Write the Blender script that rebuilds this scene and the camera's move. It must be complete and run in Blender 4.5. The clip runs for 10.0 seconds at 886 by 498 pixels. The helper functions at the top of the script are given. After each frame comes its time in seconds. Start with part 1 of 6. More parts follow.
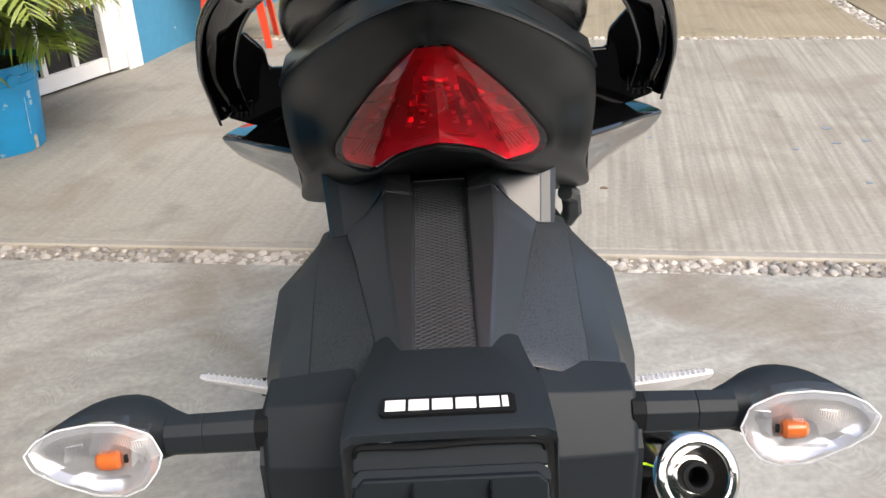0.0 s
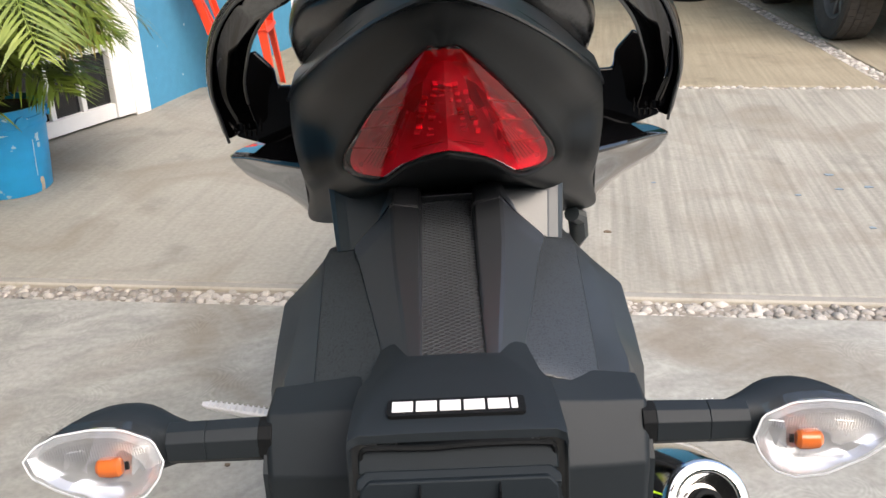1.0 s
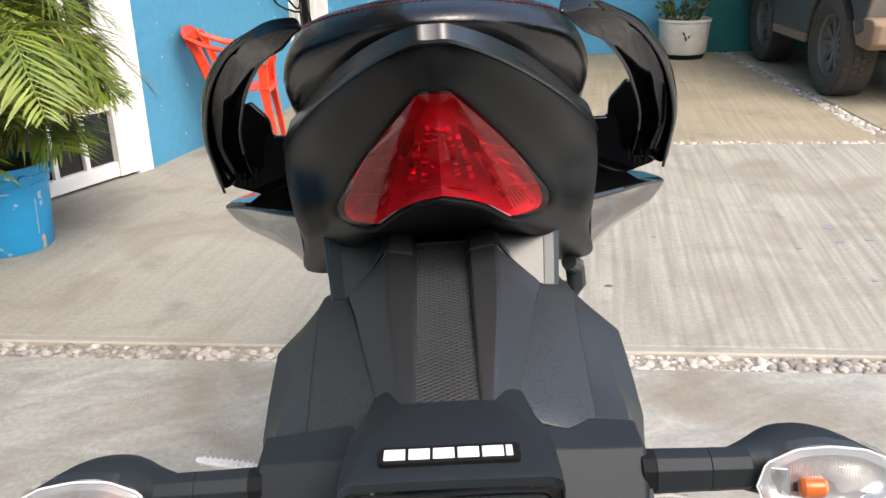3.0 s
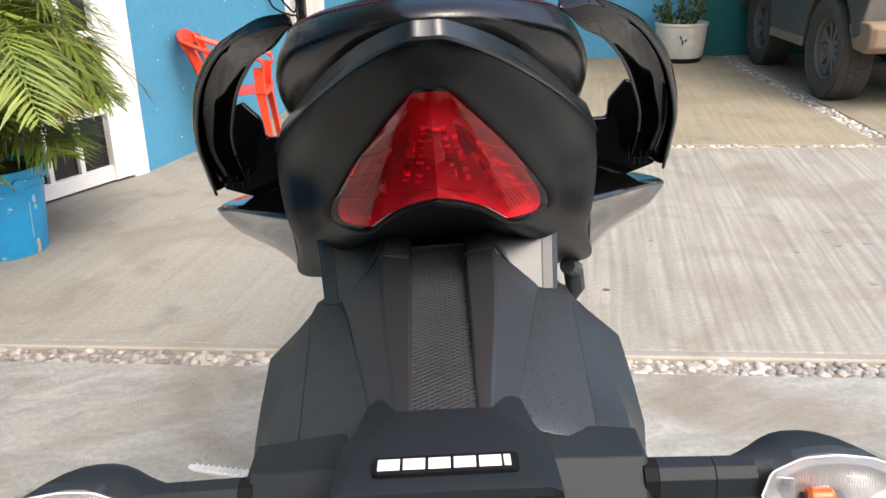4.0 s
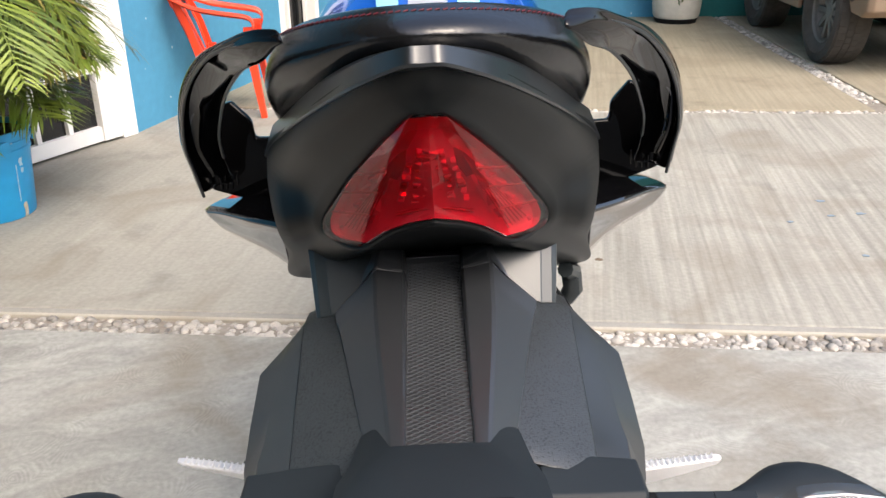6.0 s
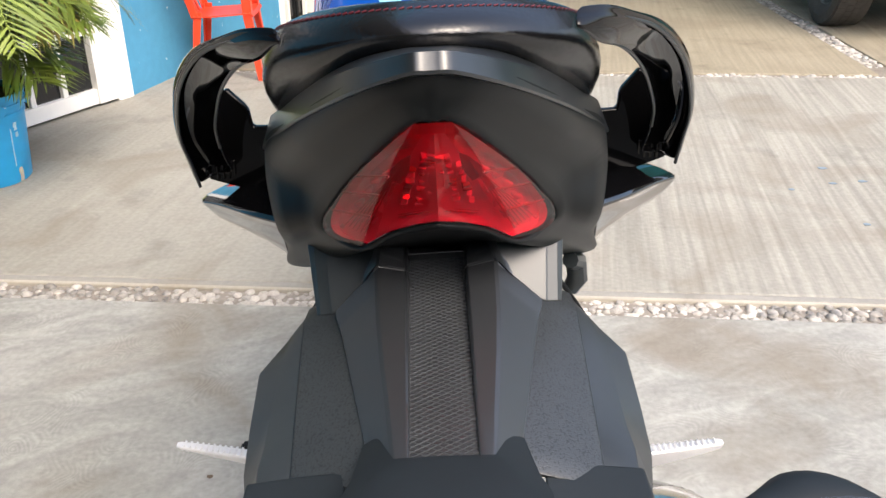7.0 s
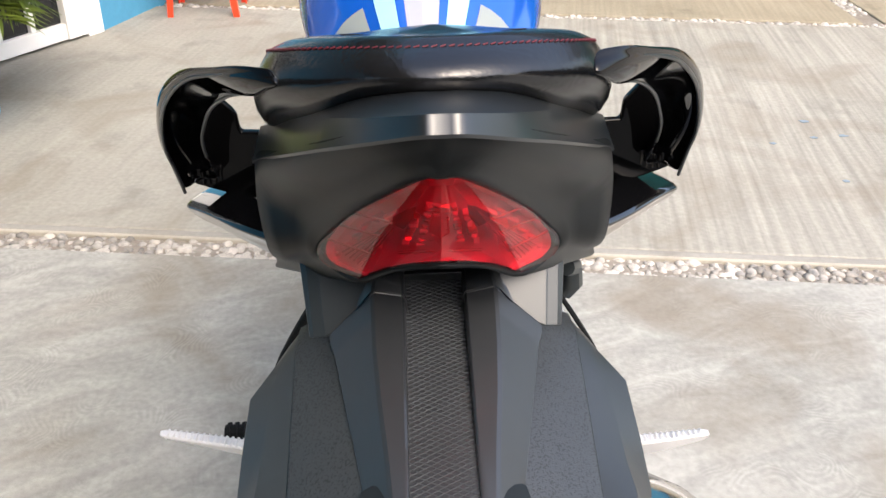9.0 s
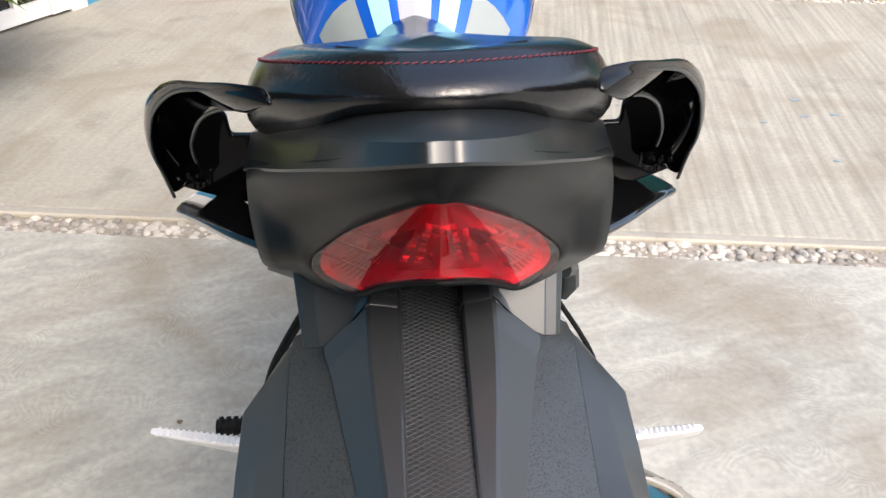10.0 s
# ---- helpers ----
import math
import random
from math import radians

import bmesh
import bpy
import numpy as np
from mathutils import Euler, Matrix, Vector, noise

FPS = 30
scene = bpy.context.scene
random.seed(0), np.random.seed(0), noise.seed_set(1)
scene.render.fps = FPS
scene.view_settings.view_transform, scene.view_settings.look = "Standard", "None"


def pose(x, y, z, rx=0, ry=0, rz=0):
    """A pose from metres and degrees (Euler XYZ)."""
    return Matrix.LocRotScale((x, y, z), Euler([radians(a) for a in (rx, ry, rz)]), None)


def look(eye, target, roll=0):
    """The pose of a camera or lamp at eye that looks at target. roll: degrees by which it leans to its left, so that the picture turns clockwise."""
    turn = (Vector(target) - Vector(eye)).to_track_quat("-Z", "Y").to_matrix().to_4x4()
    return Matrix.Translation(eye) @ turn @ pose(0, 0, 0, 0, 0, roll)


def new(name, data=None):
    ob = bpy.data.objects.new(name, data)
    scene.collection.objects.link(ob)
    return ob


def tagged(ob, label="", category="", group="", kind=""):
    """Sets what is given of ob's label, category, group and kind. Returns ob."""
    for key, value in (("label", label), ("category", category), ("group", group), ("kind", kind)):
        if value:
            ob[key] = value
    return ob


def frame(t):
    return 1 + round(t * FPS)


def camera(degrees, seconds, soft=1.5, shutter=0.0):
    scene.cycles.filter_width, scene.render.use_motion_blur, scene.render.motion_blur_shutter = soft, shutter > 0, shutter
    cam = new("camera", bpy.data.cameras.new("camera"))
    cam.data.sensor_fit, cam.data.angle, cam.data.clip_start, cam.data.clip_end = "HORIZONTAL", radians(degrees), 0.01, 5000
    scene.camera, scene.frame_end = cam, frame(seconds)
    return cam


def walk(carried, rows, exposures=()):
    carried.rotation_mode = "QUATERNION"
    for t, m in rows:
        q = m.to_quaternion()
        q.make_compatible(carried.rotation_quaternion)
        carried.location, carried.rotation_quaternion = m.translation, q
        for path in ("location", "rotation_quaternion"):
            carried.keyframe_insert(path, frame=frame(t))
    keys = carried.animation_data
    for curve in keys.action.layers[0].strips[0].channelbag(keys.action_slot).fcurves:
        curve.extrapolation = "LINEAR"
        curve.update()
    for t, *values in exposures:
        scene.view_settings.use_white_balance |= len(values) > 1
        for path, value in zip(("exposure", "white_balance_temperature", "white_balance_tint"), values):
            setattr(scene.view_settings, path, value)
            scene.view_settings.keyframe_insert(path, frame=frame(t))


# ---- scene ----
cam = camera(54.3, 10.0)

PATH = [
    (0, (0.025, -0.489, 1.024), (-0.067, 1.28, 0.097), -1.5),
    (0.5, (0.023, -0.494, 1.012), (-0.072, 1.304, 0.142), -1.3),
    (1, (0.022, -0.497, 1.002), (-0.076, 1.324, 0.18), -1.2),
    (1.5, (0.023, -0.502, 1.0), (-0.077, 1.337, 0.219), -1.2),
    (2, (0.025, -0.502, 0.998), (-0.078, 1.351, 0.254), -1.4),
    (2.5, (0.026, -0.5, 0.997), (-0.078, 1.365, 0.281), -1.5),
    (4, (0.026, -0.484, 0.99), (-0.069, 1.39, 0.299), -1.5),
    (4.5, (0.025, -0.48, 0.992), (-0.064, 1.39, 0.289), -1.3),
    (5, (0.023, -0.472, 0.998), (-0.061, 1.392, 0.276), -1.2),
    (5.5, (0.023, -0.464, 1.007), (-0.055, 1.389, 0.258), -1.0),
    (7, (0.019, -0.434, 1.029), (-0.052, 1.366, 0.161), -0.7),
    (7.5, (0.016, -0.424, 1.039), (-0.045, 1.355, 0.128), -0.4),
    (8, (0.014, -0.416, 1.051), (-0.034, 1.345, 0.103), -0.0),
    (8.5, (0.01, -0.405, 1.058), (-0.019, 1.339, 0.08), 0.4),
    (9, (0.005, -0.395, 1.066), (-0.007, 1.335, 0.062), 0.9),
    (9.5, (0.001, -0.386, 1.072), (0.007, 1.329, 0.044), 1.2),
    (10, (0.0, -0.376, 1.078), (0.016, 1.322, 0.022), 1.3),
]
walk(cam, [(t, look(eye, target, roll)) for t, eye, target, roll in PATH],
     exposures=[(0, -0.60), (2.5, -0.44), (5.5, -0.40), (7.5, -0.27), (10, -0.24)])


# ---- light ----
world = bpy.data.worlds.new("sky")
scene.world = world
world.use_nodes = True
sky = world.node_tree.nodes.new("ShaderNodeTexSky")
sky.sky_type, sky.sun_disc = "NISHITA", False
SUN_UP, SUN_ROUND = 50.0, 146.0
sky.sun_elevation, sky.sun_rotation = radians(SUN_UP), radians(SUN_ROUND)
sky.dust_density, sky.ozone_density = 4.9, 1.0
world.node_tree.links.new(sky.outputs[0], world.node_tree.nodes["Background"].inputs[0])
world.node_tree.nodes["Background"].inputs[1].default_value = 0.575
sun_data = bpy.data.lights.new("sun", "SUN")
sun_data.energy, sun_data.angle, sun_data.color = 0.5, radians(34), (1.0, 0.985, 0.945)
sun = new("sun", sun_data)
sun.matrix_world = look((4.2, -6.2, 8.9), (0, 0, 0))

# ---- materials ----
def material(name, colour, rough=0.5, metal=0.0, vary=0.12, grain=40.0, bump=0.0, fine=400.0, coat=0.0, spec=0.5, second=None, patch=3.0, island=0.0):
    """A surface with variation at two scales and fine relief."""
    m = bpy.data.materials.new(name)
    m.use_nodes = True
    n, l = m.node_tree.nodes, m.node_tree.links
    p = n["Principled BSDF"]
    p.inputs["Metallic"].default_value = metal
    p.inputs["Coat Weight"].default_value = coat
    p.inputs["Coat Roughness"].default_value = 0.04
    p.inputs["Specular IOR Level"].default_value = spec
    at = n.new("ShaderNodeTexCoord")
    big, small = n.new("ShaderNodeTexNoise"), n.new("ShaderNodeTexNoise")
    big.inputs["Scale"].default_value, big.inputs["Detail"].default_value = patch, 6
    small.inputs["Scale"].default_value, small.inputs["Detail"].default_value = grain, 5
    for k in (big, small):
        l.new(at.outputs["Object"], k.inputs["Vector"])
    both = n.new("ShaderNodeMath")
    both.operation = "ADD"
    l.new(big.outputs[0], both.inputs[0])
    l.new(small.outputs[0], both.inputs[1])
    ramp = n.new("ShaderNodeMapRange")
    ramp.inputs["From Min"].default_value, ramp.inputs["From Max"].default_value = 0.6, 1.4
    l.new(both.outputs[0], ramp.inputs["Value"])
    mix = n.new("ShaderNodeMix")
    mix.data_type = "RGBA"
    c = Vector(colour)
    other = Vector(second) if second else c * (1 + vary)
    first = c if second else c * (1 - vary)
    mix.inputs["A"].default_value = (*first, 1)
    mix.inputs["B"].default_value = (*other, 1)
    l.new(ramp.outputs[0], mix.inputs["Factor"])
    out = mix.outputs["Result"]
    if island:
        info, hsv = n.new("ShaderNodeObjectInfo"), n.new("ShaderNodeHueSaturation")
        geo, add = n.new("ShaderNodeNewGeometry"), n.new("ShaderNodeMath")
        add.operation = "ADD"
        l.new(info.outputs["Random"], add.inputs[0])
        l.new(geo.outputs["Random Per Island"], add.inputs[1])
        val = n.new("ShaderNodeMapRange")
        val.inputs["From Max"].default_value = 2.0
        val.inputs["To Min"].default_value, val.inputs["To Max"].default_value = 1 - island, 1 + island
        l.new(add.outputs[0], val.inputs["Value"])
        l.new(val.outputs[0], hsv.inputs["Value"])
        l.new(out, hsv.inputs["Color"])
        out = hsv.outputs[0]
    l.new(out, p.inputs["Base Color"])
    r = n.new("ShaderNodeMapRange")
    r.inputs["To Min"].default_value, r.inputs["To Max"].default_value = max(0.02, rough * 0.88), min(1, rough * 1.12)
    l.new(big.outputs[0], r.inputs["Value"])
    l.new(r.outputs[0], p.inputs["Roughness"])
    if bump:
        f, b = n.new("ShaderNodeTexNoise"), n.new("ShaderNodeBump")
        f.inputs["Scale"].default_value, f.inputs["Detail"].default_value = fine, 3
        l.new(at.outputs["Object"], f.inputs["Vector"])
        b.inputs["Strength"].default_value, b.inputs["Distance"].default_value = bump, 0.4 / fine
        l.new(f.outputs[0], b.inputs["Height"])
        l.new(b.outputs[0], p.inputs["Normal"])
    return m


def glass(name, colour, rough=0.02, ior=1.45):
    """Thin moulded plastic: tinted see-through with a clear gloss on top."""
    m = bpy.data.materials.new(name)
    m.use_nodes = True
    n, l = m.node_tree.nodes, m.node_tree.links
    n.remove(n["Principled BSDF"])
    clear, gloss, mix, fres = n.new("ShaderNodeBsdfTransparent"), n.new("ShaderNodeBsdfGlossy"), n.new("ShaderNodeMixShader"), n.new("ShaderNodeLayerWeight")
    at, wave, tint = n.new("ShaderNodeTexCoord"), n.new("ShaderNodeTexNoise"), n.new("ShaderNodeMix")
    wave.inputs["Scale"].default_value = 90.0
    l.new(at.outputs["Object"], wave.inputs["Vector"])
    tint.data_type = "RGBA"
    tint.inputs["A"].default_value = (*[c * 0.94 for c in colour], 1)
    tint.inputs["B"].default_value = (*colour, 1)
    l.new(wave.outputs[0], tint.inputs["Factor"])
    l.new(tint.outputs["Result"], clear.inputs["Color"])
    gloss.inputs["Roughness"].default_value = rough
    fres.inputs["Blend"].default_value = 0.5
    steep, range_ = n.new("ShaderNodeMath"), n.new("ShaderNodeMapRange")
    steep.operation = "POWER"
    steep.inputs[1].default_value = 4.0
    range_.inputs["To Min"].default_value, range_.inputs["To Max"].default_value = ((ior - 1) / (ior + 1)) ** 2, 0.8
    l.new(fres.outputs["Facing"], steep.inputs[0])
    l.new(steep.outputs[0], range_.inputs["Value"])
    l.new(range_.outputs[0], mix.inputs[0])
    l.new(clear.outputs[0], mix.inputs[1])
    l.new(gloss.outputs[0], mix.inputs[2])
    l.new(mix.outputs[0], n["Material Output"].inputs["Surface"])
    return m


def pitted(m):
    """Adds a moulded grain of small dark pits."""
    n, l = m.node_tree.nodes, m.node_tree.links
    p = n["Principled BSDF"]
    at, pits, wide, ramp = n.new("ShaderNodeTexCoord"), n.new("ShaderNodeTexNoise"), n.new("ShaderNodeTexNoise"), n.new("ShaderNodeMapRange")
    pits.inputs["Scale"].default_value, pits.inputs["Detail"].default_value = 900.0, 1
    wide.inputs["Scale"].default_value, wide.inputs["Detail"].default_value = 45.0, 3
    for k in (pits, wide):
        l.new(at.outputs["Object"], k.inputs["Vector"])
    both = n.new("ShaderNodeMath")
    both.operation = "MULTIPLY_ADD"
    both.inputs[1].default_value = 0.15
    l.new(wide.outputs[0], both.inputs[0])
    l.new(pits.outputs[0], both.inputs[2])
    ramp.inputs["From Min"].default_value, ramp.inputs["From Max"].default_value = 0.605, 0.675
    ramp.inputs["To Min"].default_value, ramp.inputs["To Max"].default_value = 1.0, 0.18
    l.new(both.outputs[0], ramp.inputs["Value"])
    mix = n.new("ShaderNodeMix")
    mix.data_type, mix.blend_type = "RGBA", "MULTIPLY"
    mix.inputs["Factor"].default_value = 1.0
    l.new(p.inputs["Base Color"].links[0].from_socket, mix.inputs["A"])
    l.new(ramp.outputs[0], mix.inputs["B"])
    l.new(mix.outputs["Result"], p.inputs["Base Color"])
    b = n.new("ShaderNodeBump")
    b.inputs["Strength"].default_value, b.inputs["Distance"].default_value = 0.45, 0.0002
    l.new(ramp.outputs[0], b.inputs["Height"])
    l.new(b.outputs[0], p.inputs["Normal"])
    return m


def chipped(m, scale, bare, level=0.70):
    """Adds small chips and scuffs that show a paler ground."""
    n, l = m.node_tree.nodes, m.node_tree.links
    p = n["Principled BSDF"]
    at, spots, ramp, mix = n.new("ShaderNodeTexCoord"), n.new("ShaderNodeTexNoise"), n.new("ShaderNodeMapRange"), n.new("ShaderNodeMix")
    spots.inputs["Scale"].default_value, spots.inputs["Detail"].default_value = scale, 2
    l.new(at.outputs["Object"], spots.inputs["Vector"])
    ramp.inputs["From Min"].default_value, ramp.inputs["From Max"].default_value = level, level + 0.03
    ramp.inputs["To Max"].default_value = 0.8
    l.new(spots.outputs[0], ramp.inputs["Value"])
    mix.data_type = "RGBA"
    mix.inputs["B"].default_value = (*bare, 1)
    l.new(ramp.outputs[0], mix.inputs["Factor"])
    l.new(p.inputs["Base Color"].links[0].from_socket, mix.inputs["A"])
    l.new(mix.outputs["Result"], p.inputs["Base Color"])
    return m


def concrete(name, base, second, streak, angle, strength, stain=0.35, relief=0.5, pull_y=1.3, swirl=0.15, fade=None):
    """Poured concrete: stains, fine sand and broom or trowel marks."""
    m = material(name, base, 0.85, vary=0.1, grain=70.0, bump=0.35, fine=260.0, second=second, patch=1.6)
    n, l = m.node_tree.nodes, m.node_tree.links
    p = n["Principled BSDF"]
    at, turn, wave = n.new("ShaderNodeTexCoord"), n.new("ShaderNodeMapping"), n.new("ShaderNodeTexNoise")
    turn.inputs["Rotation"].default_value = (0, 0, radians(angle))
    pull = n.new("ShaderNodeMapping")
    pull.inputs["Scale"].default_value = (streak, pull_y, 1)
    wave.inputs["Scale"].default_value, wave.inputs["Detail"].default_value, wave.inputs["Distortion"].default_value = 1.0, 7, swirl
    l.new(at.outputs["Object"], turn.inputs["Vector"])
    l.new(turn.outputs[0], pull.inputs["Vector"])
    l.new(pull.outputs[0], wave.inputs["Vector"])
    shade = n.new("ShaderNodeMapRange")
    shade.inputs["From Min"].default_value, shade.inputs["From Max"].default_value = 0.3, 0.7
    shade.inputs["To Min"].default_value, shade.inputs["To Max"].default_value = 1 - strength, 1 + strength
    marks = wave.outputs[0]
    if fade:
        # the broom marks run out towards the house
        cut, across, level = n.new("ShaderNodeSeparateXYZ"), n.new("ShaderNodeMapRange"), n.new("ShaderNodeMix")
        l.new(at.outputs["Object"], cut.inputs[0])
        across.inputs["From Min"].default_value, across.inputs["From Max"].default_value = fade
        across.inputs["To Min"].default_value = 0.3
        l.new(cut.outputs[0], across.inputs["Value"])
        level.inputs["A"].default_value = 0.5
        l.new(across.outputs[0], level.inputs["Factor"])
        l.new(wave.outputs[0], level.inputs["B"])
        marks = level.outputs["Result"]
    l.new(marks, shade.inputs["Value"])
    spots, low = n.new("ShaderNodeTexNoise"), n.new("ShaderNodeMapRange")
    spots.inputs["Scale"].default_value, spots.inputs["Detail"].default_value = 5.0, 8
    low.inputs["From Min"].default_value, low.inputs["From Max"].default_value = 0.58, 0.75
    low.inputs["To Min"].default_value, low.inputs["To Max"].default_value = 1.0, 0.72
    l.new(at.outputs["Object"], spots.inputs["Vector"])
    l.new(spots.outputs[0], low.inputs["Value"])
    mul, vmul = n.new("ShaderNodeMath"), n.new("ShaderNodeMix")
    mul.operation = "MULTIPLY"
    l.new(shade.outputs[0], mul.inputs[0])
    l.new(low.outputs[0], mul.inputs[1])
    vmul.data_type, vmul.blend_type = "RGBA", "MULTIPLY"
    vmul.inputs["Factor"].default_value = 1.0
    before = p.inputs["Base Color"].links[0].from_socket
    l.new(before, vmul.inputs["A"])
    l.new(mul.outputs[0], vmul.inputs["B"])
    l.new(vmul.outputs["Result"], p.inputs["Base Color"])
    b = n.new("ShaderNodeBump")
    b.inputs["Strength"].default_value, b.inputs["Distance"].default_value = relief, 0.003
    l.new(marks, b.inputs["Height"])
    # brown water stains in soft clouds
    cloud, edge, brown = n.new("ShaderNodeTexNoise"), n.new("ShaderNodeMapRange"), n.new("ShaderNodeMix")
    cloud.inputs["Scale"].default_value, cloud.inputs["Detail"].default_value, cloud.inputs["Distortion"].default_value = 2.6, 7, 0.8
    edge.inputs["From Min"].default_value, edge.inputs["From Max"].default_value = 0.48, 0.68
    edge.inputs["To Max"].default_value = stain
    l.new(at.outputs["Object"], cloud.inputs["Vector"])
    l.new(cloud.outputs[0], edge.inputs["Value"])
    brown.data_type = "RGBA"
    brown.inputs["B"].default_value = (0.195, 0.160, 0.117, 1)
    l.new(edge.outputs[0], brown.inputs["Factor"])
    l.new(vmul.outputs["Result"], brown.inputs["A"])
    l.new(brown.outputs["Result"], p.inputs["Base Color"])
    first = p.inputs["Normal"].links[0].from_socket
    l.new(first, b.inputs["Normal"])
    l.new(b.outputs[0], p.inputs["Normal"])
    return m


def trowelled(m):
    """Adds short arcs left by a steel trowel, here and there."""
    n, l = m.node_tree.nodes, m.node_tree.links
    p = n["Principled BSDF"]
    at, bend, add = n.new("ShaderNodeTexCoord"), n.new("ShaderNodeTexNoise"), n.new("ShaderNodeMix")
    bend.inputs["Scale"].default_value = 7.0
    l.new(at.outputs["Object"], bend.inputs["Vector"])
    add.data_type, add.blend_type = "RGBA", "ADD"
    add.clamp_result = False
    add.inputs["Factor"].default_value = 0.12
    l.new(at.outputs["Object"], add.inputs["A"])
    l.new(bend.outputs["Color"], add.inputs["B"])
    cell = n.new("ShaderNodeTexVoronoi")
    cell.voronoi_dimensions = "2D"
    cell.inputs["Scale"].default_value = 6.5
    l.new(add.outputs["Result"], cell.inputs["Vector"])
    far, wave = n.new("ShaderNodeMath"), n.new("ShaderNodeMath")
    far.operation, wave.operation = "MULTIPLY", "SINE"
    far.inputs[1].default_value = 95.0
    l.new(cell.outputs["Distance"], far.inputs[0])
    l.new(far.outputs[0], wave.inputs[0])
    where, mask = n.new("ShaderNodeTexNoise"), n.new("ShaderNodeMapRange")
    where.inputs["Scale"].default_value, where.inputs["Detail"].default_value = 8.0, 4
    l.new(at.outputs["Object"], where.inputs["Vector"])
    mask.inputs["From Min"].default_value, mask.inputs["From Max"].default_value = 0.50, 0.66
    mask.inputs["To Max"].default_value = 0.075
    l.new(where.outputs[0], mask.inputs["Value"])
    arcs = n.new("ShaderNodeMath")
    arcs.operation = "MULTIPLY_ADD"
    arcs.inputs[2].default_value = 1.0
    l.new(wave.outputs[0], arcs.inputs[0])
    l.new(mask.outputs[0], arcs.inputs[1])
    mix = n.new("ShaderNodeMix")
    mix.data_type, mix.blend_type = "RGBA", "MULTIPLY"
    mix.inputs["Factor"].default_value = 1.0
    l.new(p.inputs["Base Color"].links[0].from_socket, mix.inputs["A"])
    l.new(arcs.outputs[0], mix.inputs["B"])
    l.new(mix.outputs["Result"], p.inputs["Base Color"])
    return m


M_CONC_FAR = concrete("broomed concrete", (0.261, 0.249, 0.215), (0.378, 0.365, 0.321), 46.0, 7, 0.21, 0.50, 0.6, fade=(-0.5, 0.5))
M_CONC_BACK = concrete("tan broomed concrete", (0.254, 0.220, 0.156), (0.359, 0.316, 0.234), 46.0, 7, 0.12, 0.35, 0.3)
M_CONC_NEAR = trowelled(concrete("trowelled concrete", (0.258, 0.260, 0.236), (0.420, 0.415, 0.383), 13.0, 65, 0.17, 0.62, 1.0, 5.0, 1.4))
M_CONC_EDGE = concrete("trowelled border concrete", (0.257, 0.250, 0.226), (0.343, 0.328, 0.296), 3.0, 88, 0.10)
M_CONC_LIP = concrete("pale mortar lip", (0.36, 0.335, 0.28), (0.46, 0.43, 0.36), 3.0, 88, 0.10)
M_SPOT = material("dried blue paint", (0.20, 0.27, 0.33), 0.8, vary=0.15, grain=80)
M_STAIN = material("oil stain", (0.13, 0.095, 0.06), 0.8, vary=0.2, grain=80)
M_EARTH = material("earth", (0.30, 0.27, 0.23), 0.95, vary=0.2, grain=30, bump=0.5, fine=80)
M_JOINT = material("joint mortar", (0.185, 0.160, 0.130), 0.95, vary=0.3, grain=60, bump=0.6, fine=150, second=(0.34, 0.31, 0.27), patch=5)
M_PEBBLE = material("river pebble", (0.20, 0.20, 0.20), 0.75, vary=0.2, grain=60, bump=0.3, fine=200, second=(0.68, 0.63, 0.55), patch=26, island=0.6)
M_BLUE_WALL = chipped(material("blue wall paint", (0.070, 0.28, 0.45), 0.75, vary=0.1, grain=25, bump=0.35, fine=90, patch=2), 26.0, (0.55, 0.64, 0.68), 0.73)
M_TEAL_WALL = material("teal wall paint", (0.01, 0.13, 0.125), 0.75, vary=0.12, grain=25, bump=0.35, fine=90)
M_WHITE = material("white enamel", (0.84, 0.83, 0.80), 0.45, vary=0.05, grain=12, bump=0.05)
M_DARK_GLASS = material("dark window glass", (0.012, 0.013, 0.015), 0.08, vary=0.1)
M_BUCKET = chipped(material("blue plastic", (0.02, 0.35, 0.70), 0.38, vary=0.12, grain=20, bump=0.05, fine=120), 22.0, (0.45, 0.62, 0.72), 0.70)
M_BUCKET_WORN = material("rubbed pale blue plastic", (0.42, 0.62, 0.74), 0.6, vary=0.2, grain=90)
M_BUCKET_CHIP = material("bare tan plastic", (0.42, 0.38, 0.30), 0.7, vary=0.2, grain=90)
M_RED_PLASTIC = material("red orange plastic", (0.75, 0.06, 0.02), 0.35, vary=0.08)
M_LEAF = material("palm leaf", (0.050, 0.105, 0.010), 0.42, vary=0.3, grain=10, second=(0.25, 0.30, 0.045), patch=4, island=0.25)
M_LEAF_DRY = material("dry palm leaf", (0.30, 0.24, 0.06), 0.6, vary=0.3)
M_STEM = material("palm stem", (0.20, 0.24, 0.06), 0.5, vary=0.25)
M_SOIL = material("soil", (0.03, 0.022, 0.016), 0.95, vary=0.3, bump=0.6, fine=80)
M_TRIM = material("matte black plastic", (0.0215, 0.0230, 0.0255), 0.36, spec=1.0, vary=0.08, grain=90, bump=0.06, fine=900)
M_BRACKET = material("bracket plastic", (0.0130, 0.0180, 0.0220), 0.58, spec=0.36, vary=0.08, grain=90, bump=0.05, fine=900)
M_HOLDER = material("dull holder plastic", (0.011, 0.0160, 0.0200), 0.6, spec=0.20, vary=0.08, grain=90, bump=0.05, fine=900)
